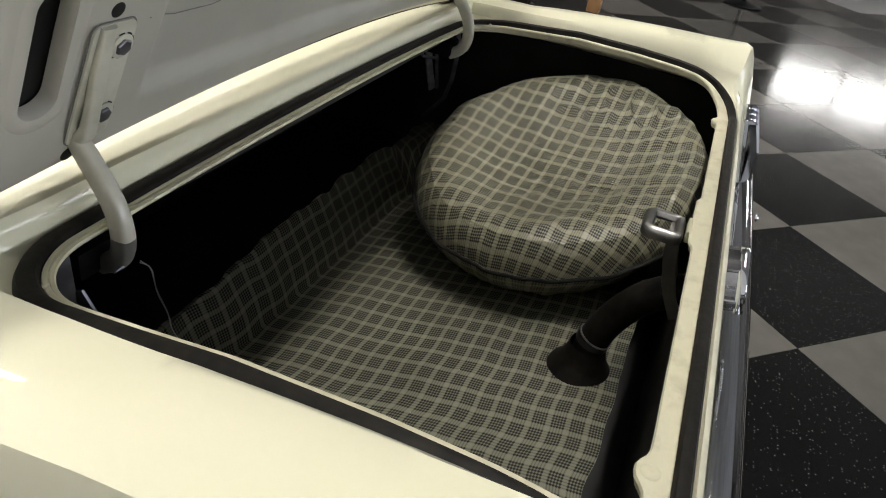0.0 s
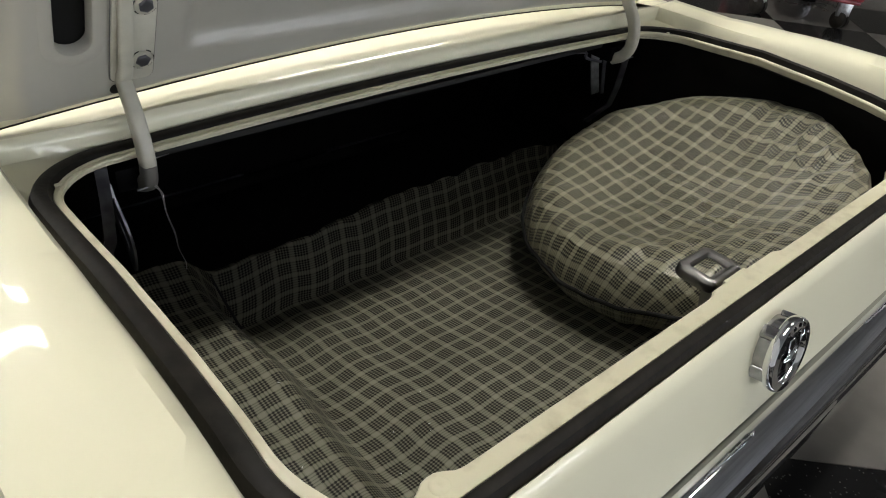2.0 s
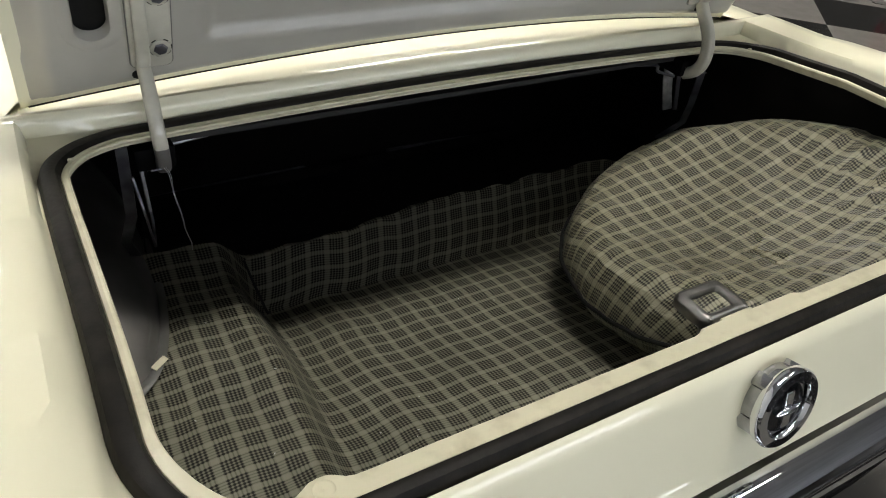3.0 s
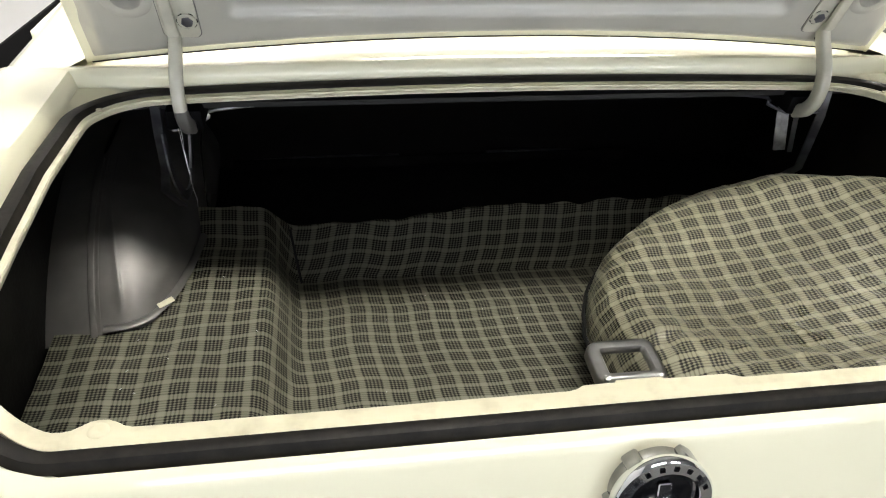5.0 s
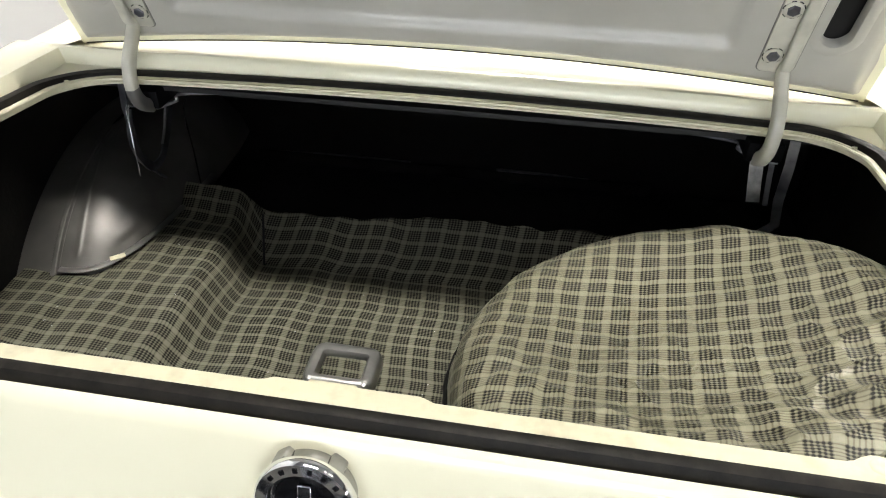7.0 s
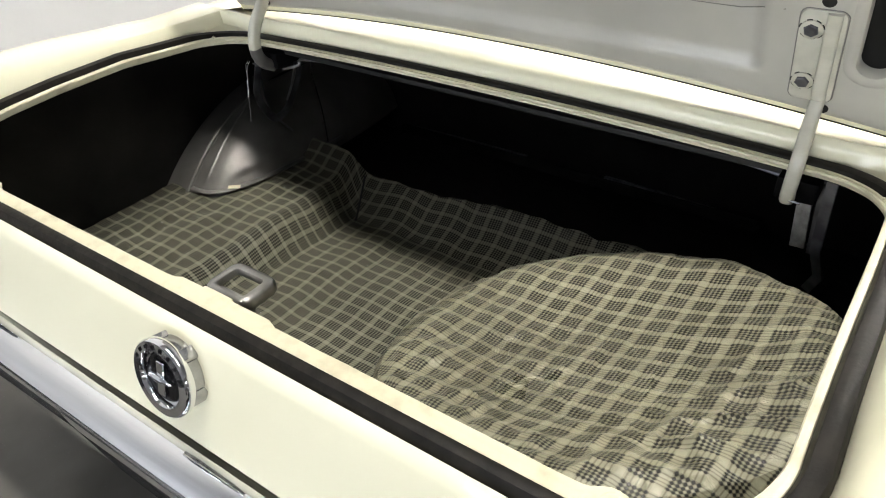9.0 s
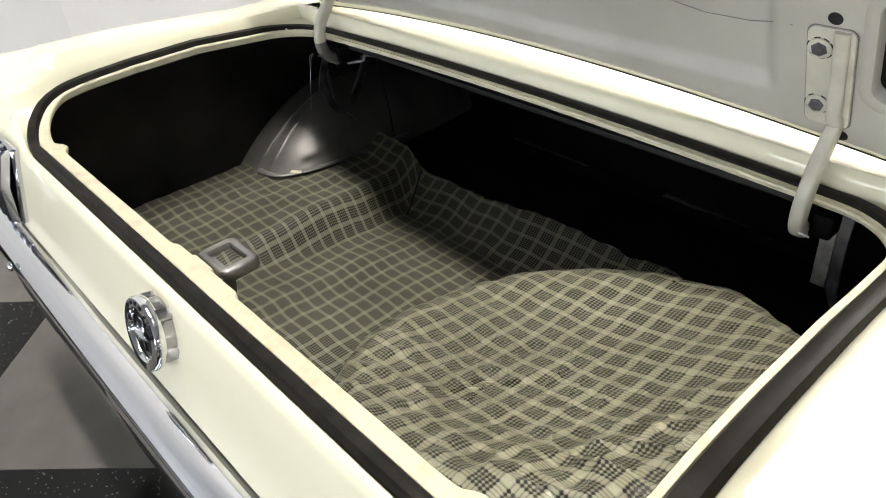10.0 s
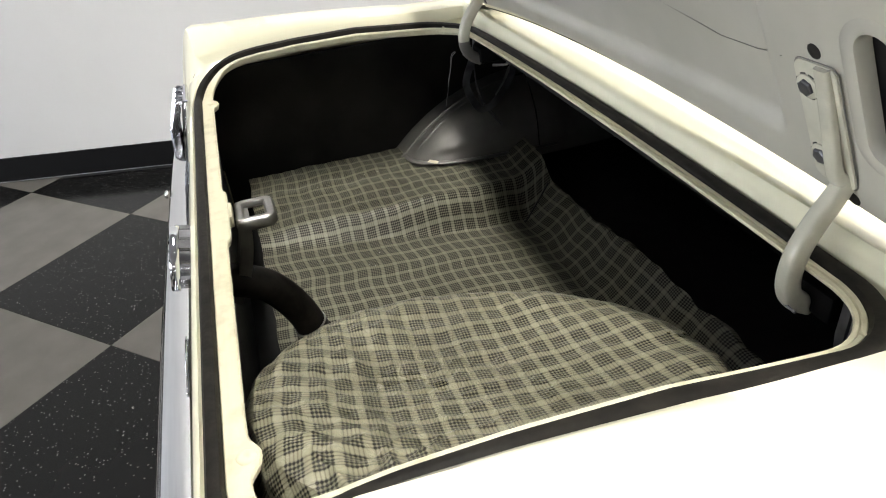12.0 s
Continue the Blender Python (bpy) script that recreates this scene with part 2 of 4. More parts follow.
def smooth_path(points, steps=8):
    """Catmull-Rom through the points."""
    p = [Vector(q) for q in points]
    p = [2 * p[0] - p[1], *p, 2 * p[-1] - p[-2]]
    out = []
    for i in range(1, len(p) - 2):
        for k in range(steps):
            t = k / steps
            a, b, c, d = p[i - 1 : i + 3]
            out.append(0.5 * (2 * b + (c - a) * t + (2 * a - 5 * b + 4 * c - d) * t * t + (3 * b - a - 3 * c + d) * t**3))
    return out + [p[-2]]


def tube(points, r, n=10, steps=8, flat=1.0, up=Vector((0, 0, 1))):
    return sweep(smooth_path(points, steps), round_profile(r, r * flat, n), up=up)


def box(x0, x1, y0, y1, z0, z1, bevel=0.0, segments=2):
    bm = bmesh.new()
    bmesh.ops.create_cube(bm, size=1, matrix=Matrix.Translation(((x0 + x1) / 2, (y0 + y1) / 2, (z0 + z1) / 2)) @ Matrix.Diagonal((x1 - x0, y1 - y0, z1 - z0, 1)))
    if bevel:
        bmesh.ops.bevel(bm, geom=list(bm.edges), offset=bevel, segments=segments, profile=0.5, affect="EDGES")
    return bm


def lathe(profile, matrix, n=48, cap=True):
    """A profile of (radius, height) turned round z, laid by matrix."""
    bm = bmesh.new()
    rings = [[bm.verts.new(matrix @ Vector((r * math.cos(2 * math.pi * k / n), r * math.sin(2 * math.pi * k / n), h))) for k in range(n)] for r, h in profile]
    for a, b in zip(rings, rings[1:]):
        for k in range(n):
            bm.faces.new([a[k], a[(k + 1) % n], b[(k + 1) % n], b[k]])
    if cap:
        bm.faces.new(rings[0][::-1])
        bm.faces.new(rings[-1])
    bmesh.ops.recalc_face_normals(bm, faces=bm.faces)
    return bm


def step(a, b, x):
    t = min(1, max(0, (x - a) / (b - a)))
    return t * t * (3 - 2 * t)


def table(pairs, x):
    return float(np.interp(x, [p[0] for p in pairs], [p[1] for p in pairs]))


def bump_noise(x, y, z=0.0, s=1.0):
    return noise.noise(Vector((x * s, y * s, z)))


# ---- the hall ----
HALF = 0.483  # half of a tile's diagonal
hall = thing("floor", "black and grey speckled vinyl tile floor, waxed", "floor", kind="structure")
part("subfloor", box(-14, 14, -14, 14, -0.12, -0.004), grout, hall)

side_wall = thing("wall_left", "plain white painted showroom wall", "wall", kind="structure")
WALL = Matrix.Translation((-2.23, 0, 0)) @ Matrix.Rotation(radians(-15), 4, "Z")
WALL_ON = Matrix.Translation((-2.1006, 0.483, 0)) @ Matrix.Rotation(radians(-7.8), 4, "Z")  # beyond a shallow bend
for run, y0, y1 in ((WALL, -9, 0.5), (WALL_ON, 0, 11)):
    bm = box(-0.15, 0, y0, y1, 0, 4.6)
    bm.transform(run)
    part("wall_panel", bm, wall_paint, side_wall)
    bm = sweep([(0.0, y0, 0), (0.0, y1, 0)], [(0, 0.012), (0.022, 0.012), (0.016, 0.03), (0.014, 0.115), (0.010, 0.125), (0, 0.125)])
    bm.transform(run)
    base = part("baseboard", bm, base_black)
    tagged(base, "black rubber cove baseboard along the white wall", "baseboard", kind="structure")

for name, b in (("wall_far", (12.5, 12.7, -13, 13)), ("wall_front", (-6, 12.5, 12.5, 12.7)), ("wall_back", (-6, 12.5, -12.7, -12.5))):
    w = part(name, box(*b, 0, 4.6), hall_dark)
    tagged(w, "dim painted wall of the showroom hall", "wall", kind="structure")
tagged(part("ceiling", box(-7, 13, -13, 13, 4.6, 4.75), ceiling_dark), "grey painted ceiling of the showroom", "ceiling", kind="structure")


def ceiling_light(x, y, lx, ly, z=4.4):
    t = thing("ceiling_light", "long white fluorescent ceiling fixture, switched on", "ceiling light", (x, y, z), group="ceiling lights")
    part("housing", box(x - lx / 2 - 0.03, x + lx / 2 + 0.03, y - ly / 2 - 0.03, y + ly / 2 + 0.03, z + 0.02, z + 0.2, 0.01), wall_paint, t)
    part("diffuser", box(x - lx / 2, x + lx / 2, y - ly / 2, y + ly / 2, z, z + 0.018), lamp_glow, t)


for lx, ly, wide in ((0.09, -0.02, 0.2), (2.6, -0.02, 0.06), (-0.5, 5.6, 0.4), (1.9, 5.6, 0.4), (4.3, 5.6, 0.4), (0.7, 7.2, 0.4), (3.1, 7.2, 0.4)):
    ceiling_light(lx, ly, 1.65, wide)

# ---- the car's shell ----
car = thing("car", "cream vintage coupe with its trunk lid open", "car", (0, 0.6, 0))

SIDE_Z = [(-0.02, 0.797), (0.0045, 0.7995), (0.009, 0.809), (0.017, 0.820), (0.030, 0.832), (0.045, 0.843), (0.062, 0.851), (0.08, 0.857), (0.10, 0.861), (0.14, 0.865), (0.24, 0.869), (0.4, 0.868), (0.5, 0.858), (0.63, 0.846), (0.72, 0.842)]


def rim_z(x, y):
    if y > 0.6:
        return table(SIDE_Z, y) + 0.014 * max(0, 1 - (x / 0.68) ** 2) * step(0.6, 0.66, y)
    return table(SIDE_Z, y)


def rim(d):
    """The opening's edge moved out by d, from the middle of the rear edge round by the right side: points with the kind and turn of each."""
    out = []
    hx, ry, rf = 0.726, 0.092, 0.095
    for k in range(72):
        out.append((Vector(((hx - ry) * k / 72, 0.004 - d, 0)), "rear", 0.0))
    for k in range(16):
        a = radians(90 * k / 16)
        out.append((Vector((hx - ry + (ry + d) * math.sin(a), 0.004 + ry - (ry + d) * math.cos(a), 0)), "rear_corner", k / 16))
    for k in range(24):
        y = 0.096 + (0.580 - 0.096) * k / 24
        out.append((Vector((hx + 0.010 * step(0.1, 0.6, y) + d, y, 0)), "side", k / 24))
    for k in range(16):
        a = radians(90 * k / 16)
        out.append((Vector((hx + 0.010 - rf + (rf + d) * math.cos(a), 0.580 + (rf + d) * math.sin(a), 0)), "front_corner", k / 16))
    for k in range(25):
        out.append((Vector(((hx + 0.010 - rf) * (1 - k / 24), 0.675 + d, 0)), "front", 1.0))
    left = [(Vector((-p.x, p.y, 0)), w, t) for p, w, t in out[-2:0:-1]]
    return out + left


def loft(rings, closed=True):
    bm = bmesh.new()
    vs = [[bm.verts.new(p) for p in r] for r in rings]
    n = len(vs[0])
    for a, b in zip(vs, vs[1:]):
        for k in range(n if closed else n - 1):
            bm.faces.new([a[k], a[(k + 1) % n], b[(k + 1) % n], b[k]])
    bmesh.ops.recalc_face_normals(bm, faces=bm.faces)
    return bm


kinds = rim(0)


def swell(x):
    """How far the rear flange widens inwards: two ears and the tongue behind the striker."""
    ear = 0.013 * math.exp(-(abs(abs(x) - 0.597) / 0.021) ** 3)
    return ear + 0.007 * step(-0.085, -0.068, x) * (1 - step(0.105, 0.125, x)) + 0.0007 * noise.noise(Vector((x * 22, 0, 3)))


def lip_ring(f_rear, f_side, f_front, dz, dz_front=None, inner=0.0, lift=0.0):
    """A loop round the opening whose distance from the edge and height differ between rear, sides and front."""
    out, made = [], {}
    dz_front = dz if dz_front is None else dz_front
    for i, (q, w, t) in enumerate(kinds):
        d = {"rear": f_rear, "side": f_side, "front": f_front, "rear_corner": f_rear + (f_side - f_rear) * t, "front_corner": f_side + (f_front - f_side) * t}[w]
        h = {"front": dz_front, "front_corner": dz + (dz_front - dz) * t}.get(w, dz)
        h += lift * {"side": 1.0, "rear_corner": t, "front_corner": 1 - t}.get(w, 0.0)
        if inner and w == "rear":
            d -= inner * swell(q.x)
        d = round(d, 4)
        if d not in made:
            made[d] = rim(d)
        p = made[d][i][0]
        out.append(Vector((p.x, p.y, rim_z(q.x, q.y) + h)))
    return out


lip = loft([lip_ring(0.004, 0.004, 0.004, -0.014, -0.009, 1), lip_ring(0.0, 0.0, 0.0, -0.003, -0.004, 1), lip_ring(0.002, 0.0015, 0.0012, 0.0, -0.001, 1), lip_ring(0.010, 0.004, 0.0065, 0.0, -0.001), lip_ring(0.013, 0.005, 0.0085, 0.0005, -0.005), lip_ring(0.016, 0.006, 0.0105, 0.0005, -0.001), lip_ring(0.025, 0.010, 0.016, 0.0, -0.001), lip_ring(0.027, 0.012, 0.018, -0.004), lip_ring(0.029, 0.013, 0.019, -0.02)])
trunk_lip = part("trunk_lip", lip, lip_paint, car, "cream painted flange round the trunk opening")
strip = loft([lip_ring(0.0265, 0.011, 0.0175, -0.015), lip_ring(0.027, 0.0115, 0.018, 0.002, -0.001), lip_ring(0.030, 0.016, 0.021, 0.0065, 0.003, lift=0.004), lip_ring(0.0365, 0.027, 0.029, 0.008, 0.005, lift=0.005), lip_ring(0.0435, 0.036, 0.037, 0.005, 0.004, lift=0.004), lip_ring(0.0475, 0.041, 0.041, -0.003), lip_ring(0.0485, 0.042, 0.042, -0.018)])
part("weatherstrip", strip, rubber, car, "black rubber weatherstrip round the trunk opening")
for s in (-1, 1):
    ear = lathe([(0.0115, -0.0006), (0.0095, 0.0006), (0.006, 0.0012), (0.003, 0.0004), (0.0, 0.0)], pose(s * 0.597, 0.0, 0.8), 24, cap=False)
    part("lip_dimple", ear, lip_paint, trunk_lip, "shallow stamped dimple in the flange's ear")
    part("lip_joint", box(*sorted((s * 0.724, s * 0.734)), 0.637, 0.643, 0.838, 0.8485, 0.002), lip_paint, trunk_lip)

FENDER_TOP = [(-0.1, 0.929), (0.0, 0.929), (0.1, 0.927), (0.2, 0.9235), (0.3, 0.918), (0.4, 0.910), (0.5, 0.899), (0.6, 0.886), (0.71, 0.876), (1.0, 0.87), (1.6, 0.87)]


def body_section(q, p, w, t, s):
    """The body's section outward from the weatherstrip at one place of the loop; s is the side, 1 or -1."""
    z0 = rim_z(q.x, q.y)
    rear = [(p.x, -0.045, z0 - 0.012), (p.x, -0.0485, z0 - 0.006), (p.x, -0.056, z0 - 0.013), (p.x, -0.062, z0 - 0.03), (p.x, -0.077, 0.71), (p.x, -0.102, 0.612), (p.x, -0.096, 0.604), (p.x, -0.088, 0.57), (p.x, -0.08, 0.55), (p.x, -0.06, 0.25)]

    def side(y):
        top = table(FENDER_TOP, y)
        zz = rim_z(0.72, max(y, 0.06))
        crease = zz + 0.018 + 0.010 * step(0.35, 0.6, y)
        out = 0.010 * step(0.1, 0.6, y)
        k = step(0.36, 0.54, y)
        return [(s * 0.768, p.y, z0 - 0.008), (s * (0.7695 + out), y, zz), (s * (0.7735 + out), y, crease), (s * (0.782 - 0.003 * k + out), y, crease * (0.45 + 0.55 * k) + top * 0.55 * (1 - k) + 0.007 * k), (s * (0.797 + 0.061 * k + out * (1 - k)), y, top - 0.0035 + 0.0005 * k), (s * (0.866 + 0.022 * k), y, top - 0.002 * k), (s * (0.919 - 0.001 * k), y, top - 0.010 - 0.008 * k), (s * 0.937, y, top - 0.06), (s * 0.942, y, top - 0.16), (s * 0.93, y, 0.25)]

    def front(x):
        h = 0.012 * (1 - (x / 0.75) ** 2)
        low = 0.016 * (x / 0.6) ** 2
        return [(x, 0.717, z0 - 0.01), (x, 0.7165, 0.846 + h), (x, 0.717, 0.862 + 0.8 * h), (x, 0.7205, 0.8725 + 0.7 * h), (x, 0.7265, 0.8795 + 0.6 * h), (x, 0.736, 0.8832 + 0.5 * h - 0.3 * low), (x, 0.750, 0.8840 + 0.4 * h - 0.7 * low), (x, 0.80, 0.878 + 0.6 * h - low), (x, 1.0, 0.868 + h - low), (x, 1.35, 0.87 + h)]

    if w == "rear":
        return rear
    if w == "side":
        return side(p.y)
    if w == "front":
        return front(p.x)
    if w == "rear_corner":
        panel = [(0.745, 0.03, z0), (0.755, -0.012, 0.838), (0.768, -0.028, 0.829), (0.776, -0.05, 0.806), (0.782, -0.077, 0.71), (0.784, -0.102, 0.612), (0.784, -0.096, 0.604), (0.784, -0.088, 0.57), (0.784, -0.08, 0.55), (0.784, -0.06, 0.25)]
        nook = [(0.758, 0.03, z0), (0.766, -0.006, 0.849), (0.777, -0.015, 0.864), (0.787, -0.026, 0.864), (0.80, -0.046, 0.828), (0.808, -0.070, 0.76), (0.812, -0.09, 0.69), (0.812, -0.096, 0.60), (0.812, -0.09, 0.55), (0.812, -0.06, 0.25)]
        tip = [(0.762, 0.03, z0), (0.768, 0.004, 0.853), (0.775, -0.012, 0.868), (0.783, -0.019, 0.877), (0.846, -0.024, 0.921), (0.874, -0.029, 0.924), (0.898, -0.042, 0.895), (0.912, -0.062, 0.83), (0.918, -0.082, 0.75), (0.915, -0.07, 0.25)]
        turn = [(0.766, 0.03, z0), (0.769, 0.012, 0.855), (0.774, 0.002, 0.870), (0.781, -0.004, 0.878), (0.854, -0.008, 0.928), (0.884, -0.012, 0.930), (0.914, -0.016, 0.908), (0.932, -0.024, 0.855), (0.938, -0.034, 0.76), (0.928, -0.03, 0.25)]
        first = [(abs(x), y, z) for x, y, z in rear]
        last = [(abs(x), y, z) for x, y, z in side(0.096)]
        at = (0.0, 0.375, 0.5, 0.625, 0.75, 1.0)
        n = max(i for i in range(5) if at[i] <= t)
        k = (t - at[n]) / (at[n + 1] - at[n])
        cols = (first, panel, nook, tip, turn, last)
        out = [Vector(a).lerp(Vector(b), k) for a, b in zip(cols[n], cols[n + 1])]
        return [(p.x, p.y, z0 - 0.009)] + [(s * v.x, v.y, v.z) for v in out[1:]]
    c, e = min(1, 1.42 * math.cos(radians(90 * t))), min(1, 1.42 * math.sin(radians(90 * t)))
    a, b = side(0.57), front(s * 0.64)
    out = [(p.x, p.y, z0 - 0.008)]
    for j, ((ax, ay, az), (bx, by, bz)) in enumerate(zip(a[1:], b[1:])):
        out.append((ax if j > 6 else s * 0.64 + (ax - s * 0.64) * c, 0.57 + (by - 0.57) * e, az + (bz - az) * t))
    return out


outer = lip_ring(0.0475, 0.041, 0.041, 0)
sections = [body_section(q, p, w, t, 1 if i <= len(kinds) // 2 else -1) for i, ((q, w, t), p) in enumerate(zip(kinds, outer))]
bm = bmesh.new()
grid = [[bm.verts.new(v) for v in sec] for sec in sections]
for i in range(len(grid)):
    a, b = grid[i], grid[(i + 1) % len(grid)]
    for j in range(len(a) - 1):
        bm.faces.new([a[j], b[j], b[j + 1], a[j + 1]])
bmesh.ops.recalc_face_normals(bm, faces=bm.faces)
shell = part("body_shell", bm, paint, car, "cream painted quarter panels, deck and tail panel")
for s in (-1, 1):
    seam = smooth_path([(s * 0.772, 0.045, 0.8585), (s * 0.774, 0.018, 0.8575), (s * 0.772, -0.004, 0.849), (s * 0.771, -0.022, 0.838), (s * 0.772, -0.035, 0.822)], 6)
    part("panel_seam", sweep(seam, round_profile(0.0012, 0.0016, 6)), tub_paint, shell, "dark seam of the quarter panel's end cap")

    rows = []
    for k in range(23):
        y = 0.60 + 0.05 * k
        top = table(FENDER_TOP, y)
        inner = table([(0.60, 0.862), (0.80, 0.78), (0.95, 0.62), (1.7, 0.60)], y)
        rows.append([(s * inner, y, top - 0.001 - 0.06 * (0.866 - inner) ** 1.5), (s * (inner + 0.888) / 2, y, top - 0.0005 - 0.02 * (0.866 - inner) ** 1.5), (s * 0.888, y, top - 0.0025), (s * 0.918, y, top - 0.018), (s * 0.937, y, top - 0.06), (s * 0.942, y, top - 0.16), (s * 0.93, y, 0.25)])
    bm = loft(rows, closed=False)
    part("quarter_panel", bm, paint, shell, "cream painted quarter panel ahead of the trunk")

# bumper
def bumper_path():
    pts = [(-0.93, 0.25, 0), (-0.93, 0.05, 0), (-0.925, -0.06, 0), (-0.88, -0.115, 0), (-0.80, -0.125, 0), (0, -0.132, 0), (0.80, -0.125, 0), (0.88, -0.115, 0), (0.925, -0.06, 0), (0.93, 0.05, 0), (0.93, 0.25, 0)]
    return smooth_path(pts, 8)


bumper = part("bumper", sweep(bumper_path(), [(-0.024, 0.598), (-0.022, 0.606), (-0.012, 0.609), (0.010, 0.604), (0.028, 0.592), (0.038, 0.572), (0.040, 0.545), (0.030, 0.505), (0.0, 0.482), (-0.01, 0.49)]), chrome, car, "polished chrome rear bumper")

# ---- trunk lid ----
LID_O, LID_V, LID_N = Vector((0, 0.787, 0.876)), Vector((0, -0.392, 0.92)), Vector((0, -0.92, -0.392))
FRAME_H = 0.036  # how far the inner panel stands off the lid's edge


def lid_at(u, v, h=0.0):
    return LID_O + Vector((u, 0, 0)) + LID_V * v + LID_N * h


def lid_edge(u):
    return 0.050 - 0.054 * (u / 0.77) ** 2


def lid_point(a, b, h, grow=0.0):
    u = (a * 2 - 1) * (0.774 + grow - 0.02 * b)
    v = (lid_edge(u) - grow) * (1 - b) + b * (0.80 + grow)
    return lid_at(u, v, h(u, v, b) if callable(h) else h)


def inner_height(u, v):
    """Relief of the lid's inner panel: rim, raised frame, sunk middle field."""
    x = abs(u)
    e = min(v - lid_edge(u), 0.772 - 0.02 * v - x)
    h = FRAME_H * step(0.006, 0.05, e)
    pan = (1 - step(0.492, 0.514, x)) * step(0.122, 0.147, v)
    rib = 0.5 * (1 - step(0.40, 0.46, x)) * step(0.225, 0.25, v)
    ear = 1 - step(0.60, 0.625, x)
    return h - 0.016 * pan + 0.006 * rib - 0.004 * (1 - ear) * step(0.09, 0.12, v)


lid = part("trunk_lid", surface(lambda a, b: lid_point(a, b, 0.0, 0.002), 60, 10, thick=0.005), paint, car, "cream trunk lid, open")


def inner_panel():
    nu, nv = 200, 110
    bm = surface(lambda a, b: lid_point(0.004 + a * 0.992, 0.004 + b * 0.99, lambda u, v, _: 0.003 + inner_height(u, v)), nu, nv)
    gone = []
    for f in bm.faces:
        c = f.calc_center_median() - LID_O
        u, v = abs(c.x), c.dot(LID_V)
        if math.hypot(u - 0.661, v - min(0.278, max(0.167, v))) < 0.030:
            gone.append(f)
    bmesh.ops.delete(bm, geom=gone, context="FACES")
    return bm


part("inner_panel", inner_panel(), lid_shaded_paint, lid, "stamped inner panel of the lid, its cream greyed for shade")


def capsule(u0, v0, v1, r, n=40):
    out = []
    for k in range(n):
        a = 2 * math.pi * k / n
        out.append((u0 + r * math.cos(a), (v1 if math.sin(a) >= 0 else v0) + r * math.sin(a)))
    return out


def slot_rim(s):
    bm = bmesh.new()
    rings = []
    for r, h in ((0.046, -0.003), (0.040, 0.001), (0.030, 0.0015), (0.0245, 0.0), (0.0225, -0.004), (0.0225, -0.02)):
        rings.append([bm.verts.new(lid_at(u, v, 0.003 + inner_height(0.661, v) + h)) for u, v in capsule(s * 0.661, 0.167, 0.278, r)])
    for a, b in zip(rings, rings[1:]):
        for k in range(40):
            bm.faces.new([a[k], a[(k + 1) % 40], b[(k + 1) % 40], b[k]])
    bmesh.ops.recalc_face_normals(bm, faces=bm.faces)
    return bm


LID_TURN = Matrix((Vector((1, 0, 0)), LID_V, LID_N)).transposed().to_4x4()


def on_lid(u, v, h):
    return Matrix.Translation(lid_at(u, v, h)) @ LID_TURN


def groove(points, h, r=0.0007):
    return sweep([lid_at(u, v, 0.003 + inner_height(u, v) + h) for u, v in points], round_profile(r, r, 6), up=LID_N)


def rounded_loop(w, h, r, n=6):
    out = []
    for cx, cy, a0 in ((w - r, h - r, 0), (r - w, h - r, 90), (r - w, r - h, 180), (w - r, r - h, 270)):
        for k in range(n + 1):
            a = radians(a0 + 90 * k / n)
            out.append((cx + r * math.cos(a), cy + r * math.sin(a)))
    return out


def rounded_plate(w, h, r, t):
    bm = bmesh.new()
    rings = [[bm.verts.new((x * k, y * k, z)) for x, y in rounded_loop(w, h, r)] for k, z in ((1, 0), (1, t * 0.7), (0.985, t))]
    n = len(rings[0])
    for a, b in zip(rings, rings[1:]):
        for k in range(n):
            bm.faces.new([a[k], a[(k + 1) % n], b[(k + 1) % n], b[k]])
    bm.faces.new(rings[-1])
    return bm


def groove_at(loop, u0, v0):
    return sweep([lid_at(u0 + u, v0 + v, FRAME_H + 0.0032) for u, v in loop], round_profile(0.0009, 0.0007, 6), closed=True, up=LID_N)


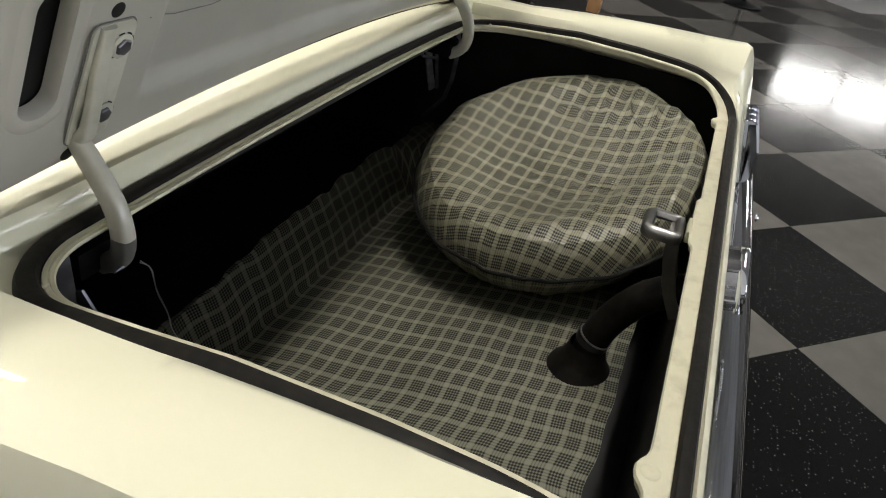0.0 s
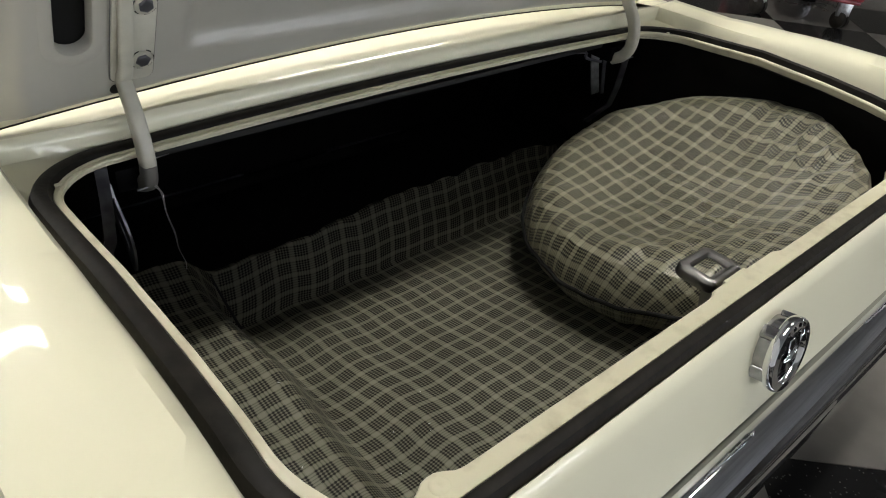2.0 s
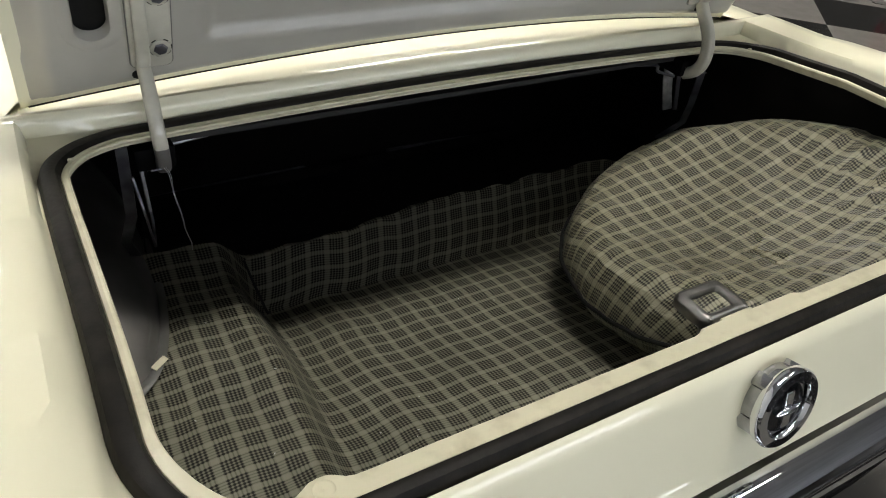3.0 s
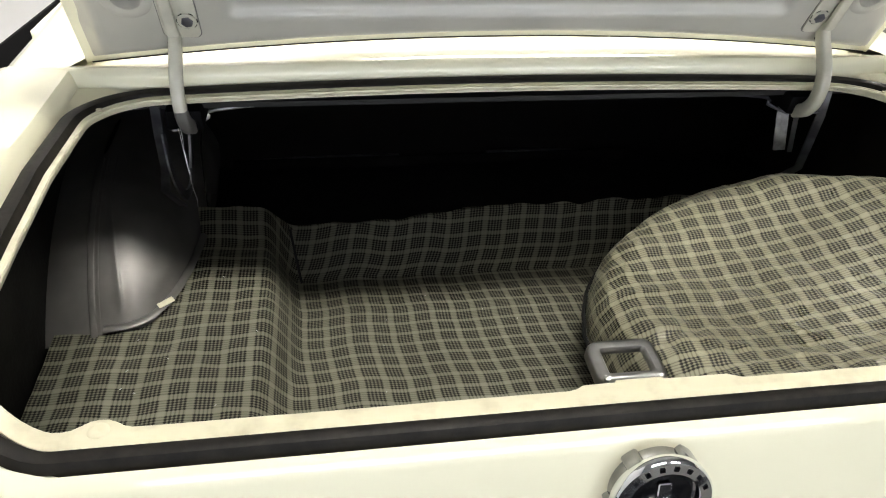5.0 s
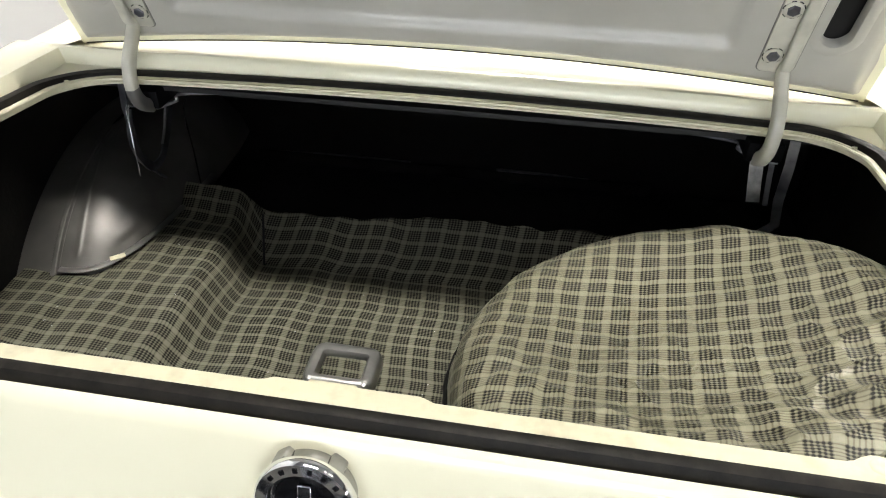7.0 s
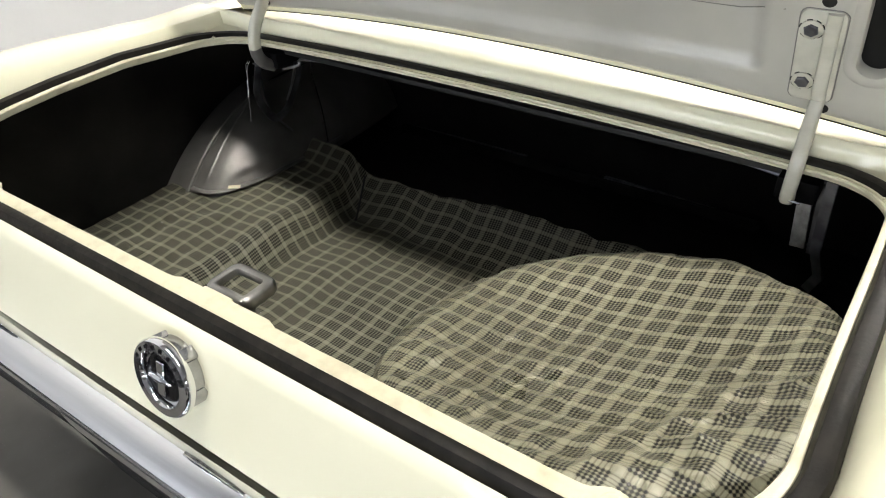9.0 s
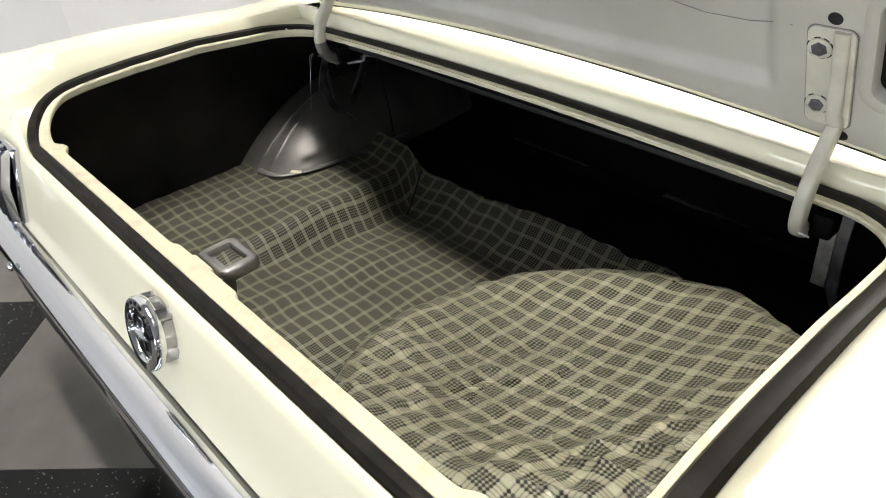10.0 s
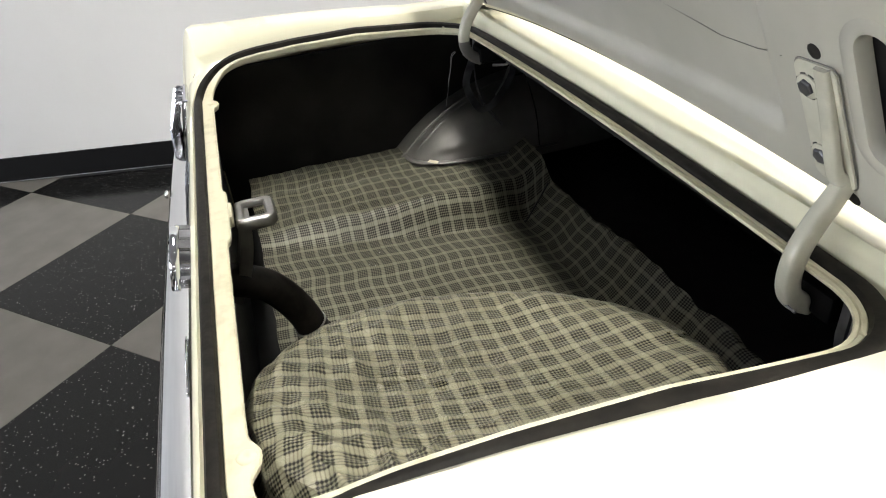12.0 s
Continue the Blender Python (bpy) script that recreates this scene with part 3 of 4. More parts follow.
part("hem_line", sweep([lid_at(u, lid_edge(u) + 0.001, 0.0078) for u in np.linspace(-0.765, 0.765, 60).tolist()], round_profile(0.0016, 0.0012, 6), up=LID_N), rubber, lid, "dark hem gap along the lid's edge")
for s in (-1, 1):
    part("access_slot", slot_rim(s), lid_shaded_paint, lid, "rim of a long access slot in the inner panel")
    # black plate painted in for the shade behind the slot
    bm = bmesh.new()
    bm.faces.new([bm.verts.new(lid_at(u, v, 0.012)) for u, v in capsule(s * 0.661, 0.167, 0.278, 0.036)])
    bmesh.ops.solidify(bm, geom=list(bm.faces), thickness=0.002)
    part("slot_shade", bm, black_paint, lid, "black plate added as the shade inside the access slot")
    # holes are not cut: black discs paint their dark inside
    for u, v in ((0.588, 0.267), (0.607, 0.072)):
        part("hole_shade", lathe([(0.0, 0.0006), (0.0082, 0.0006), (0.0094, 0.0002)], on_lid(s * u, v, 0.003 + inner_height(u, v)), 20, cap=False), black_paint, lid, "black disc painting the shade of a round hole")
    part("seam_line", groove([(s * 0.535, 0.246), (s * 0.505, 0.240), (s * 0.47, 0.226), (s * 0.40, 0.226), (s * 0.34, 0.239), (s * 0.22, 0.262)], 0.0), tub_paint, lid, "dark seam")
    # hinge with its mounting plate and bolts
    hinge = part("hinge_plate", rounded_plate(0.030, 0.083, 0.012, 0.003), hinge_paint, car, "cream hinge plate bolted to the lid")
    hinge.data.transform(Matrix.Scale(U, 4) @ on_lid(s * 0.586, 0.170, FRAME_H + 0.003) @ Matrix.Scale(1 / U, 4))
    part("plate_gap", groove_at(rounded_loop(0.031, 0.084, 0.012), s * 0.586, 0.170), tub_paint, hinge, "dark paint crack round the plate")
    arm = [tuple(lid_at(s * 0.600, 0.252, FRAME_H + 0.006)), tuple(lid_at(s * 0.600, 0.18, FRAME_H + 0.011)), tuple(lid_at(s * 0.600, 0.115, FRAME_H + 0.015)), (s * 0.600, 0.711, 0.950), (s * 0.600, 0.699, 0.928), (s * 0.601, 0.682, 0.906), (s * 0.602, 0.666, 0.880), (s * 0.602, 0.657, 0.851), (s * 0.601, 0.658, 0.820), (s * 0.599, 0.672, 0.796), (s * 0.598, 0.698, 0.780)]
    path = smooth_path(arm, 8)
    n = len(path)

    def section(i):
        k = i / (n - 1)
        w, h = 0.0098 + 0.0012 * step(0.2, 0.55, k), 0.006 + 0.008 * step(0.12, 0.4, k)
        out = []
        for j in range(18):
            c, e = math.cos(2 * math.pi * j / 18), math.sin(2 * math.pi * j / 18)
            out.append((h * math.copysign(abs(c) ** 0.6, c), w * math.copysign(abs(e) ** 0.6, e)))
        return out

    cut = next(i for i, p in enumerate(path) if p.z < (0.838 if s < 0 else 0.0) or i == n - 1)
    arm_ob = part("arm", sweep(path[: cut + 1], section, up=Vector((1, 0, 0))), hinge_paint, hinge, "cream painted gooseneck arm")
    # left arm's low end: its shade is put in as dark paint
    if cut < n - 1:
        part("arm_shaded_end", sweep(path[cut:], lambda i: section(i + cut), up=Vector((1, 0, 0))), tub_paint, arm_ob, "lower end of the arm, darkened for its shaded side")
    for v, turn in ((0.125, 12), (0.221, 40)):
        bolt = part("bolt", lathe([(0.0105, 0.0), (0.0105, 0.0026), (0.0092, 0.0038), (0.0, 0.0040)], on_lid(s * 0.573, v, FRAME_H + 0.0085) @ pose(0, 0, 0, 0, 0, turn), 6), dark_steel, hinge, "worn steel hex bolt")
        part("washer", lathe([(0.0, 0.0), (0.0155, 0.0), (0.0155, 0.0018), (0.0145, 0.0026), (0.0, 0.0026)], on_lid(s * 0.573, v, FRAME_H + 0.0062), 24), hinge_paint, bolt)
        for k in range(7):
            a0 = 0.9 * k + 0.2 * math.sin(5 * k + v * 90)
            part("paint_crack", sweep([on_lid(s * 0.573, v, FRAME_H + 0.0066) @ Vector((0.0162 * math.cos(a0 + 0.09 * j), 0.0162 * math.sin(a0 + 0.09 * j), 0)) for j in range(6)], round_profile(0.0011, 0.0006, 6), up=LID_N), black_paint, bolt, "chipped dark paint round the bolt")
    part("pivot_pin", tube([(s * 0.594, 0.656, 0.797), (s * 0.608, 0.656, 0.796), (s * 0.622, 0.656, 0.795)], 0.0018, 8), dark_steel, hinge, "bare steel pin")

# ---- hinge brackets, springs and wires under the deck ----
for s in (-1, 1):
    br = part("hinge_bracket", box(*sorted((s * 0.575, s * 0.640)), 0.69, 0.80, 0.775, 0.815, 0.006), base_black, car, "black hinge bracket under the deck")
    if s < 0:
        part("strap", sweep(smooth_path([(s * 0.622, 0.795, 0.765), (s * 0.622, 0.793, 0.72), (s * 0.624, 0.745, 0.652), (s * 0.628, 0.715, 0.632), (s * 0.634, 0.69, 0.64), (s * 0.641, 0.665, 0.705), (s * 0.648, 0.69, 0.77)], 6), [(0.010, 0.002), (0.010, -0.002), (-0.010, -0.002), (-0.010, 0.002)], up=Vector((1, 0, 0))), dark_steel, br, "dark steel strap")
        # brighter steel paints the light that falls on this leg
        part("strap_lit_end", sweep([(s * 0.6225, 0.7935, 0.735), (s * 0.6232, 0.775, 0.695), (s * 0.6243, 0.750, 0.660)], [(0.0108, 0.0026), (0.0108, -0.0026), (-0.0108, -0.0026), (-0.0108, 0.0026)], up=Vector((1, 0, 0))), steel, br, "lit stretch of the strap, in brighter steel")
    else:
        # lit strap, its light put into a brighter steel
        part("strap_lit_end", sweep([(0.617, 0.765, 0.785), (0.619, 0.760, 0.74), (0.624, 0.750, 0.695), (0.628, 0.742, 0.662)], [(0.0125, 0.0024), (0.0125, -0.0024), (-0.0125, -0.0024), (-0.0125, 0.0024)], up=Vector((0.25, 1, 0))), steel, br, "lit stretch of the strap, in brighter steel")
        part("strap", sweep([(0.640, 0.75, 0.785), (0.644, 0.745, 0.73), (0.650, 0.735, 0.66)], [(0.005, 0.002), (0.005, -0.002), (-0.005, -0.002), (-0.005, 0.002)], up=Vector((0.3, 1, 0))), dark_steel, br, "dark steel strap")
    part("stay", sweep([(s * 0.655, 0.700, 0.820), (s * 0.657, 0.695, 0.77), (s * 0.660, 0.70, 0.69), (s * 0.675, 0.72, 0.628), (s * 0.66, 0.77, 0.56)], [(0.009, 0.002), (0.009, -0.002), (-0.009, -0.002), (-0.009, 0.002)], up=Vector((0.3, 1, 0))), dark_steel, br, "dark stay")
    part("torsion_bar", tube([(s * 0.612, 0.735, 0.755), (s * 0.592, 0.76, 0.757), (s * 0.578, 0.765, 0.764), (s * 0.570, 0.765, 0.777), (s * 0.45, 0.766, 0.790), (s * 0.343, 0.766, 0.802), (0.0, 0.767, 0.815), (-s * 0.5, 0.768, 0.822)], 0.0038, 8), steel if s < 0 else dark_steel, car, "thin steel torsion bar")
wire = thing("wire", "loose twisted wire hanging from the lid hinge", "wire", (-0.6, 0.618, 0.826))
part("strand", tube([(-0.606, 0.630, 0.812), (-0.602, 0.618, 0.805), (-0.600, 0.612, 0.77), (-0.596, 0.602, 0.74), (-0.594, 0.598, 0.715), (-0.589, 0.590, 0.692), (-0.5895, 0.588, 0.678)], 0.0006, 6), wire_steel, wire)
part("strand", tube([(-0.603, 0.632, 0.812), (-0.599, 0.619, 0.802), (-0.5995, 0.613, 0.775), (-0.5945, 0.6025, 0.74), (-0.5935, 0.597, 0.712), (-0.588, 0.5895, 0.690)], 0.0005, 6), wire_steel, wire)
cable = part("cable", tube([(-0.57, 0.80, 0.765), (-0.60, 0.82, 0.72), (-0.618, 0.845, 0.66), (-0.628, 0.865, 0.58), (-0.635, 0.875, 0.48)], 0.0018, 6), rubber)
tagged(cable, "thin dark cable hanging under the deck", "cable")

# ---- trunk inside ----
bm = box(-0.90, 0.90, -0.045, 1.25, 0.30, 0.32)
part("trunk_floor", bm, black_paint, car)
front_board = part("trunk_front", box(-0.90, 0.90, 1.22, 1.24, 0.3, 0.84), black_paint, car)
# edges in lighter steel, painting their faint gleam in the dark trunk
for x0, x1, z0, z1 in ((-0.62, -0.17, 0.392, 0.399), (0.08, 0.48, 0.403, 0.386)):
    edge = [(x0 + (x1 - x0) * k / 8, 1.21, z0 + (z1 - z0) * k / 8 + 0.004 * math.sin(math.pi * k / 8)) for k in range(9)]
    part("seam_edge", sweep(edge, [(0.010, 0.006), (0.006, 0.010), (-0.012, 0.004), (-0.012, -0.01), (0.010, -0.01)], up=Vector((0, 0, 1))), dark_steel, front_board, "edge of the seat panel, lightened to show in the dark")
for s in (-1, 1):
    part("trunk_side", box(*sorted((s * 0.895, s * 0.88)), -0.03, 1.24, 0.3, 0.80), board_black, car, "black fibreboard side panel")
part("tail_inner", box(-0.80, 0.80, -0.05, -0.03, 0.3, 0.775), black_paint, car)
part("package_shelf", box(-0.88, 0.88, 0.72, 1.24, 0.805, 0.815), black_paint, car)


def mat_z(x, y):
    floor_z = 0.402 - 0.12 * (y - 0.35) + 0.0018 * bump_noise(x, y, 3, 14)
    shelf = 0.466 + 0.007 * bump_noise(x, y, 0, 9) + 0.004 * bump_noise(x, y, 5, 22)
    k = 1 - step(-0.505, -0.435, x + 0.012 * math.sin(y * 9))
    k = max(k, step(0.56, 0.64, x))
    wall = (0.105 + 0.034 * step(-0.3, 0.05, x)) * min(1, max(0, (y - 0.742) / 0.085)) + 0.008 * step(0.735, 0.76, y) * bump_noise(x, y, 8, 18)
    flap = 0.05 * step(0.74, 0.85, y) * (x < 0)
    return (floor_z + wall) * (1 - k) + (shelf + flap) * k


def mat_place(a, b):
    x = -0.865 + 1.73 * a
    end = 0.832 + 0.012 * bump_noise(x, 0, 2, 11)
    y = 0.030 + 0.010 * bump_noise(x, 1, 4, 8) + (end - 0.030) * b
    return x, y


arc = {}


def mat_uv(a, b):
    """Unrolled lengths, so that the weave keeps its size on slopes."""
    i, j = round(a * 190), round(b * 100)
    return arc[i, j]


spots = [[(*mat_place(i / 190, j / 100), 0) for j in range(101)] for i in range(191)]
for i in range(191):
    v = 0.0
    for j in range(101):
        x, y, _ = spots[i][j]
        if j:
            x0, y0, _ = spots[i][j - 1]
            v += math.hypot(y - y0, mat_z(x, y) - mat_z(x0, y0))
        arc[i, j] = [0.0, v * U]
for j in range(101):
    u = 0.0
    for i in range(191):
        x, y, _ = spots[i][j]
        if i:
            x0, y0, _ = spots[i - 1][j]
            u += math.hypot(x - x0, mat_z(x, y) - mat_z(x0, y0))
        arc[i, j][0] = u * U
mat = part("trunk_mat", surface(lambda a, b: Vector((*mat_place(a, b), mat_z(*mat_place(a, b)))), 190, 100, uv=mat_uv, thick=-0.003), plaid_mat)
tagged(mat, "grey-green plaid vinyl trunk mat, wrinkled, on the trunk floor", "trunk mat")

part("bound_edge", tube([(-0.432 - 0.022 * k / 8, 0.735 + 0.085 * k / 8, mat_z(-0.432 - 0.022 * k / 8, 0.735 + 0.085 * k / 8) + 0.003) for k in range(9)], 0.0035, 8, 3), black_paint, mat, "dark bound edge of the front flap")

rng = random.Random(4)
bm = bmesh.new()
for k in range(34):
    x, y = rng.uniform(-0.75, 0.05), rng.uniform(0.12, 0.68)
    if x > -0.15 and y < 0.3:
        continue
    turn = rng.uniform(0, 3.1)
    size = rng.uniform(0.0012, 0.0035)
    m4 = Matrix.Translation((x, y, mat_z(x, y) + 0.0035)) @ Matrix.Rotation(turn, 4, "Z") @ Matrix.Diagonal((size, 0.0009, 0.0004, 1))
    bmesh.ops.create_icosphere(bm, subdivisions=1, radius=1.0, matrix=m4)
tagged(part("lint", bm, wall_paint), "pale flecks of lint on the trunk mat", "lint", kind="stuff")

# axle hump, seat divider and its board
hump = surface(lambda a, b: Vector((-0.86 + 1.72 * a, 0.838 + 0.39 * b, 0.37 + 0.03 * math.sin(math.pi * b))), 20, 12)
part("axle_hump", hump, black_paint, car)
part("divider_board", box(-0.62, 0.50, 1.195, 1.205, 0.36, 0.408, 0.003), board_black, car, "dark board against the seat divider")

# wheel tub: a drum round the wheel, and its dished inboard half beyond the weld seam
def arch(z):
    return math.sqrt(0.61**2 - (z - 0.037) ** 2)


def seam_x(z):
    return -0.797 - 0.12 * (z - 0.488)


def tub_in(a, b):
    """The inboard half: a from the rear seam to the front, b from the floor up."""
    z = 0.452 + 0.190 * b
    deep = 0.158 * max(0.0, 1 - b**2.3) ** 0.6 + 0.006
    t = math.pi * a
    press = 0.004 * math.exp(-(((a - 0.20) / 0.030) ** 2) - ((b - 0.22) / 0.05) ** 2) - 0.005 * math.exp(-(((a - 0.215) / 0.04) ** 2) - ((b - 0.33) / 0.06) ** 2)
    swage = 0.004 * math.exp(-(((a - 0.035) / 0.008) ** 2)) * step(0.2, 0.3, b) * (1 - step(0.8, 1.0, b))
    return Vector((seam_x(z) + (deep - press) * math.sin(t) ** 0.55 + swage, 0.927 - (arch(z) + swage - press) * math.copysign(abs(math.cos(t)) ** 0.95, math.cos(t)), z))


def tub_out(a, b):
    z = 0.452 + 0.194 * math.sin(math.pi * b)
    return Vector((-0.885 + (0.885 + seam_x(z)) * a, 0.927 - math.copysign(arch(z) - 0.004, 0.5 - b), z))


wheel_tub = part("wheel_tub", surface(lambda a, b: tub_in(a**1.5, b), 140, 40), tub_paint, car, "dark painted inner wheel housing with a weld seam")
part("drum", surface(tub_out, 8, 60), tub_paint, wheel_tub, "outer drum of the wheel housing")
for x, r, low in ((0.0, 0.0065, 0.452), (0.011, 0.003, 0.456), (0.030, 0.0022, 0.512)):
    arc_z = [low + (0.640 - low) * k / 30 for k in range(31)]
    seam = [(seam_x(z) + x, 0.927 - (arch(z) + 0.0015 - 0.25 * x), z) for z in arc_z]
    part("weld_seam", sweep(seam, round_profile(r * 0.55, r, 8), up=Vector((1, 0, 0))), tub_paint, wheel_tub, "raised weld seam of the housing")
part("flange", sweep([tub_in(0.004 + 0.5 * (k / 60) ** 1.5, 0.12) + Vector((0.004, -0.004, 0.004)) for k in range(61)], round_profile(0.009, 0.0035, 8)), tub_paint, wheel_tub, "weld flange of the housing")
bm = box(-0.016, 0.016, -0.006, 0.006, 0, 0.003, 0.0012)
bm.transform(pose(-0.676, 0.556, 0.482, 14, 0, 40))
part("paint_chip", bm, lip_paint, wheel_tub, "cream chip of bare sealer on the flange")

# spare tyre in its cover
TILT = Matrix(((1, 0, 0.0), (0, 1, 0), (0.266, -0.095, 1))).to_4x4()
TYRE = Matrix.Translation((0.446, 0.315, 0.663)) @ TILT @ Matrix.Diagonal((1.01, 0.98, 1, 1))
TOP = [(0.0, -0.014), (0.08, -0.013), (0.15, -0.006), (0.22, 0.009), (0.27, 0.020), (0.30, 0.022), (0.325, 0.013), (0.341, -0.010), (0.349, -0.037), (0.351, -0.060)]
SIDE = [(0.351, -0.060), (0.346, -0.076), (0.333, -0.100), (0.312, -0.128), (0.285, -0.158), (0.25, -0.185)]


def cover_point(prof, a, b):
    t = 2 * math.pi * a
    c, s = math.cos(t), math.sin(t)
    f = b * (len(prof) - 1)
    r, h = table(list(enumerate(p[0] for p in prof)), f), table(list(enumerate(p[1] for p in prof)), f)
    k = step(0.12, 0.33, r)
    h += k * 0.016 * max(0, math.cos(t + radians(40))) + k * 0.014 * max(0, math.cos(t + radians(125))) ** 2
    # loose folds towards the rear edge and the far side, soft ripples elsewhere
    rear = step(0.1, 0.9, 0.5 + 0.5 * math.cos(t + radians(75)))
    fold = rear * step(0.14, 0.26, r) * (1 - 0.85 * step(0.28, 0.34, r)) * math.sin(13 * t + 3.5 * noise.noise(Vector((c * 3, s * 3, 2))) + r * 16)
    h += 0.007 * max(-0.3, fold) * (0.6 + 0.6 * noise.noise(Vector((c * 4, s * 4, 7))))
    h += 0.007 * k * rear * (1 - 0.5 * step(0.28, 0.34, r)) * noise.noise(Vector((c * 7, s * 7, r * 9))) + 0.007 * rear * step(0.05, 0.25, r) * (1 - 0.8 * step(0.28, 0.34, r)) * noise.noise(Vector((c * r * 30, s * r * 42, 5)))
    crease = 1 - abs(noise.noise(Vector((c * r * 11 + 2, s * r * 17, 4)))) * 2.2
    loose = 0.3 + rear + 1.2 * max(0, math.cos(t + radians(20))) ** 2
    inner = 1 - 0.9 * step(0.26, 0.335, r)
    h += 0.0042 * loose * step(0.06, 0.24, r) * inner * max(0, crease) ** 3
    sharp = 1 - abs(noise.noise(Vector((c * r * 24 + s * r * 9, s * r * 10 - c * r * 7, 12)))) * 2.6
    h += 0.0018 * loose * inner * max(0, sharp) ** 4
    tuft = 1 - abs(noise.noise(Vector((c * r * 42, s * r * 38 + c * r * 15, 21)))) * 2.4
    h += 0.0016 * math.exp(-(((r * c + 0.05) / 0.13) ** 2) - ((r * s - 0.02) / 0.10) ** 2) * max(0, tuft) ** 3
    far = max(0, math.cos(t + radians(15))) ** 3 * step(0.16, 0.25, r) * inner
    h += 0.0026 * far * max(-0.4, math.sin(21 * t + 9 * noise.noise(Vector((c * 5, s * 5, r * 6)))))
    h += 0.006 * noise.noise(Vector((c * r * 14, s * r * 14, 1))) + 0.002 * noise.noise(Vector((c * r * 45, s * r * 45, 9)))
    r += 0.006 * k * noise.noise(Vector((c * 2.5, s * 2.5, 3))) + 0.003 * k * noise.noise(Vector((c * 9, s * 9, h * 20)))
    return TYRE @ Vector((r * c, r * s, h))


def cover_uv(prof, a, b, start=0.0):
    f = b * (len(prof) - 1)
    n0 = int(f)
    length = start
    for (r0, h0), (r1, h1) in zip(prof[: n0 + 1], prof[1 : n0 + 2]):
        length += math.hypot(r1 - r0, h1 - h0)
    if n0 < len(prof) - 1:
        (r0, h0), (r1, h1) = prof[n0], prof[n0 + 1]
        length -= math.hypot(r1 - r0, h1 - h0) * (1 - (f - n0))
    t = 2 * math.pi * a + radians(4)
    return (length * math.cos(t) * U * 1.03 + 0.012, length * math.sin(t) * U + 0.006)


spare = thing("spare_tyre", "spare tyre in a wrinkled plaid vinyl cover on the trunk mat", "spare tyre", (0.42, 0.315, 0.45))
part("cover_top", surface(lambda a, b: cover_point(TOP, a, b), 320, 120, closed_u=True, uv=lambda a, b: cover_uv(TOP, a, b)), plaid_cover, spare, "plaid vinyl top of the cover, sunk in the middle")
part("cover_side", surface(lambda a, b: cover_point(SIDE, a, b), 140, 15, closed_u=True, uv=lambda a, b: (a * 2.2 * U, 0.4 + cover_uv(SIDE, 0.25, b)[1])), plaid_cover, spare, "plaid vinyl side band of the cover")
part("piping", sweep([cover_point(TOP, k / 120, 1.0) + Vector((0.003 * math.cos(2 * math.pi * k / 120), 0.003 * math.sin(2 * math.pi * k / 120), 0)) for k in range(120)], round_profile(0.0045, 0.0045, 8), closed=True), board_black, spare, "dark piped seam round the cover")

# filler neck
neck = thing("filler_neck", "black rubber fuel filler hose rising from the trunk floor", "hose", (-0.03, 0.15, 0.4))
part("hose", tube([(0.012, -0.04, 0.668), (0.008, 0.0, 0.655), (0.0, 0.045, 0.622), (-0.004, 0.082, 0.565), (-0.006, 0.102, 0.505), (-0.008, 0.108, 0.44)], 0.031, 24, 10), rubber, neck)
part("clamp", tube([(-0.0058, 0.1005, 0.512), (-0.006, 0.1022, 0.505), (-0.0062, 0.1035, 0.498)], 0.0335, 28, 2), black_gloss, neck, "hose clamp")
part("clamp_band", tube([(-0.0058, 0.1000, 0.514), (-0.0059, 0.1008, 0.5115)], 0.0338, 28, 2), steel, neck, "bright edge of the clamp")
part("boot", lathe([(0.070, 0.0), (0.066, 0.010), (0.050, 0.026), (0.041, 0.048), (0.036, 0.070)], pose(-0.008, 0.108, 0.422), 32, cap=False), rubber, neck, "rubber boot on the floor")

# striker
def striker_ring():
    """A pressed loop with a window."""
    bm = bmesh.new()

    def loop(x0, x1, y0, y1, r, z, n=6):
        out = []
        for cx, cy, a0 in ((x1 - r, y1 - r, 0), (x0 + r, y1 - r, 90), (x0 + r, y0 + r, 180), (x1 - r, y0 + r, 270)):
            for k in range(n + 1):
                a = radians(a0 + 90 * k / n)
                out.append(bm.verts.new((cx + r * math.cos(a), cy + r * math.sin(a), z)))
        return out

    rings = [loop(-0.0265, 0.0265, 0.034, 0.070, 0.004, 0.7815), loop(-0.0275, 0.0275, 0.033, 0.071, 0.004, 0.7865), loop(-0.030, 0.030, 0.0305, 0.0735, 0.006, 0.7898), loop(-0.036, 0.036, 0.026, 0.080, 0.010, 0.7910), loop(-0.0415, 0.0415, 0.0215, 0.0855, 0.014, 0.7890), loop(-0.0445, 0.0445, 0.0185, 0.0885, 0.017, 0.7840), loop(-0.0450, 0.0450, 0.018, 0.089, 0.0175, 0.7730), loop(-0.0435, 0.0435, 0.0195, 0.0875, 0.017, 0.7700), loop(-0.0415, 0.0415, 0.0215, 0.0855, 0.015, 0.7725), loop(-0.0275, 0.0275, 0.033, 0.071, 0.004, 0.7805)]
    n = len(rings[0])
    for a, b in zip(rings, rings[1:] + rings[:1]):
        for k in range(n):
            bm.faces.new([a[k], a[(k + 1) % n], b[(k + 1) % n], b[k]])
    bmesh.ops.recalc_face_normals(bm, faces=bm.faces)
    return bm


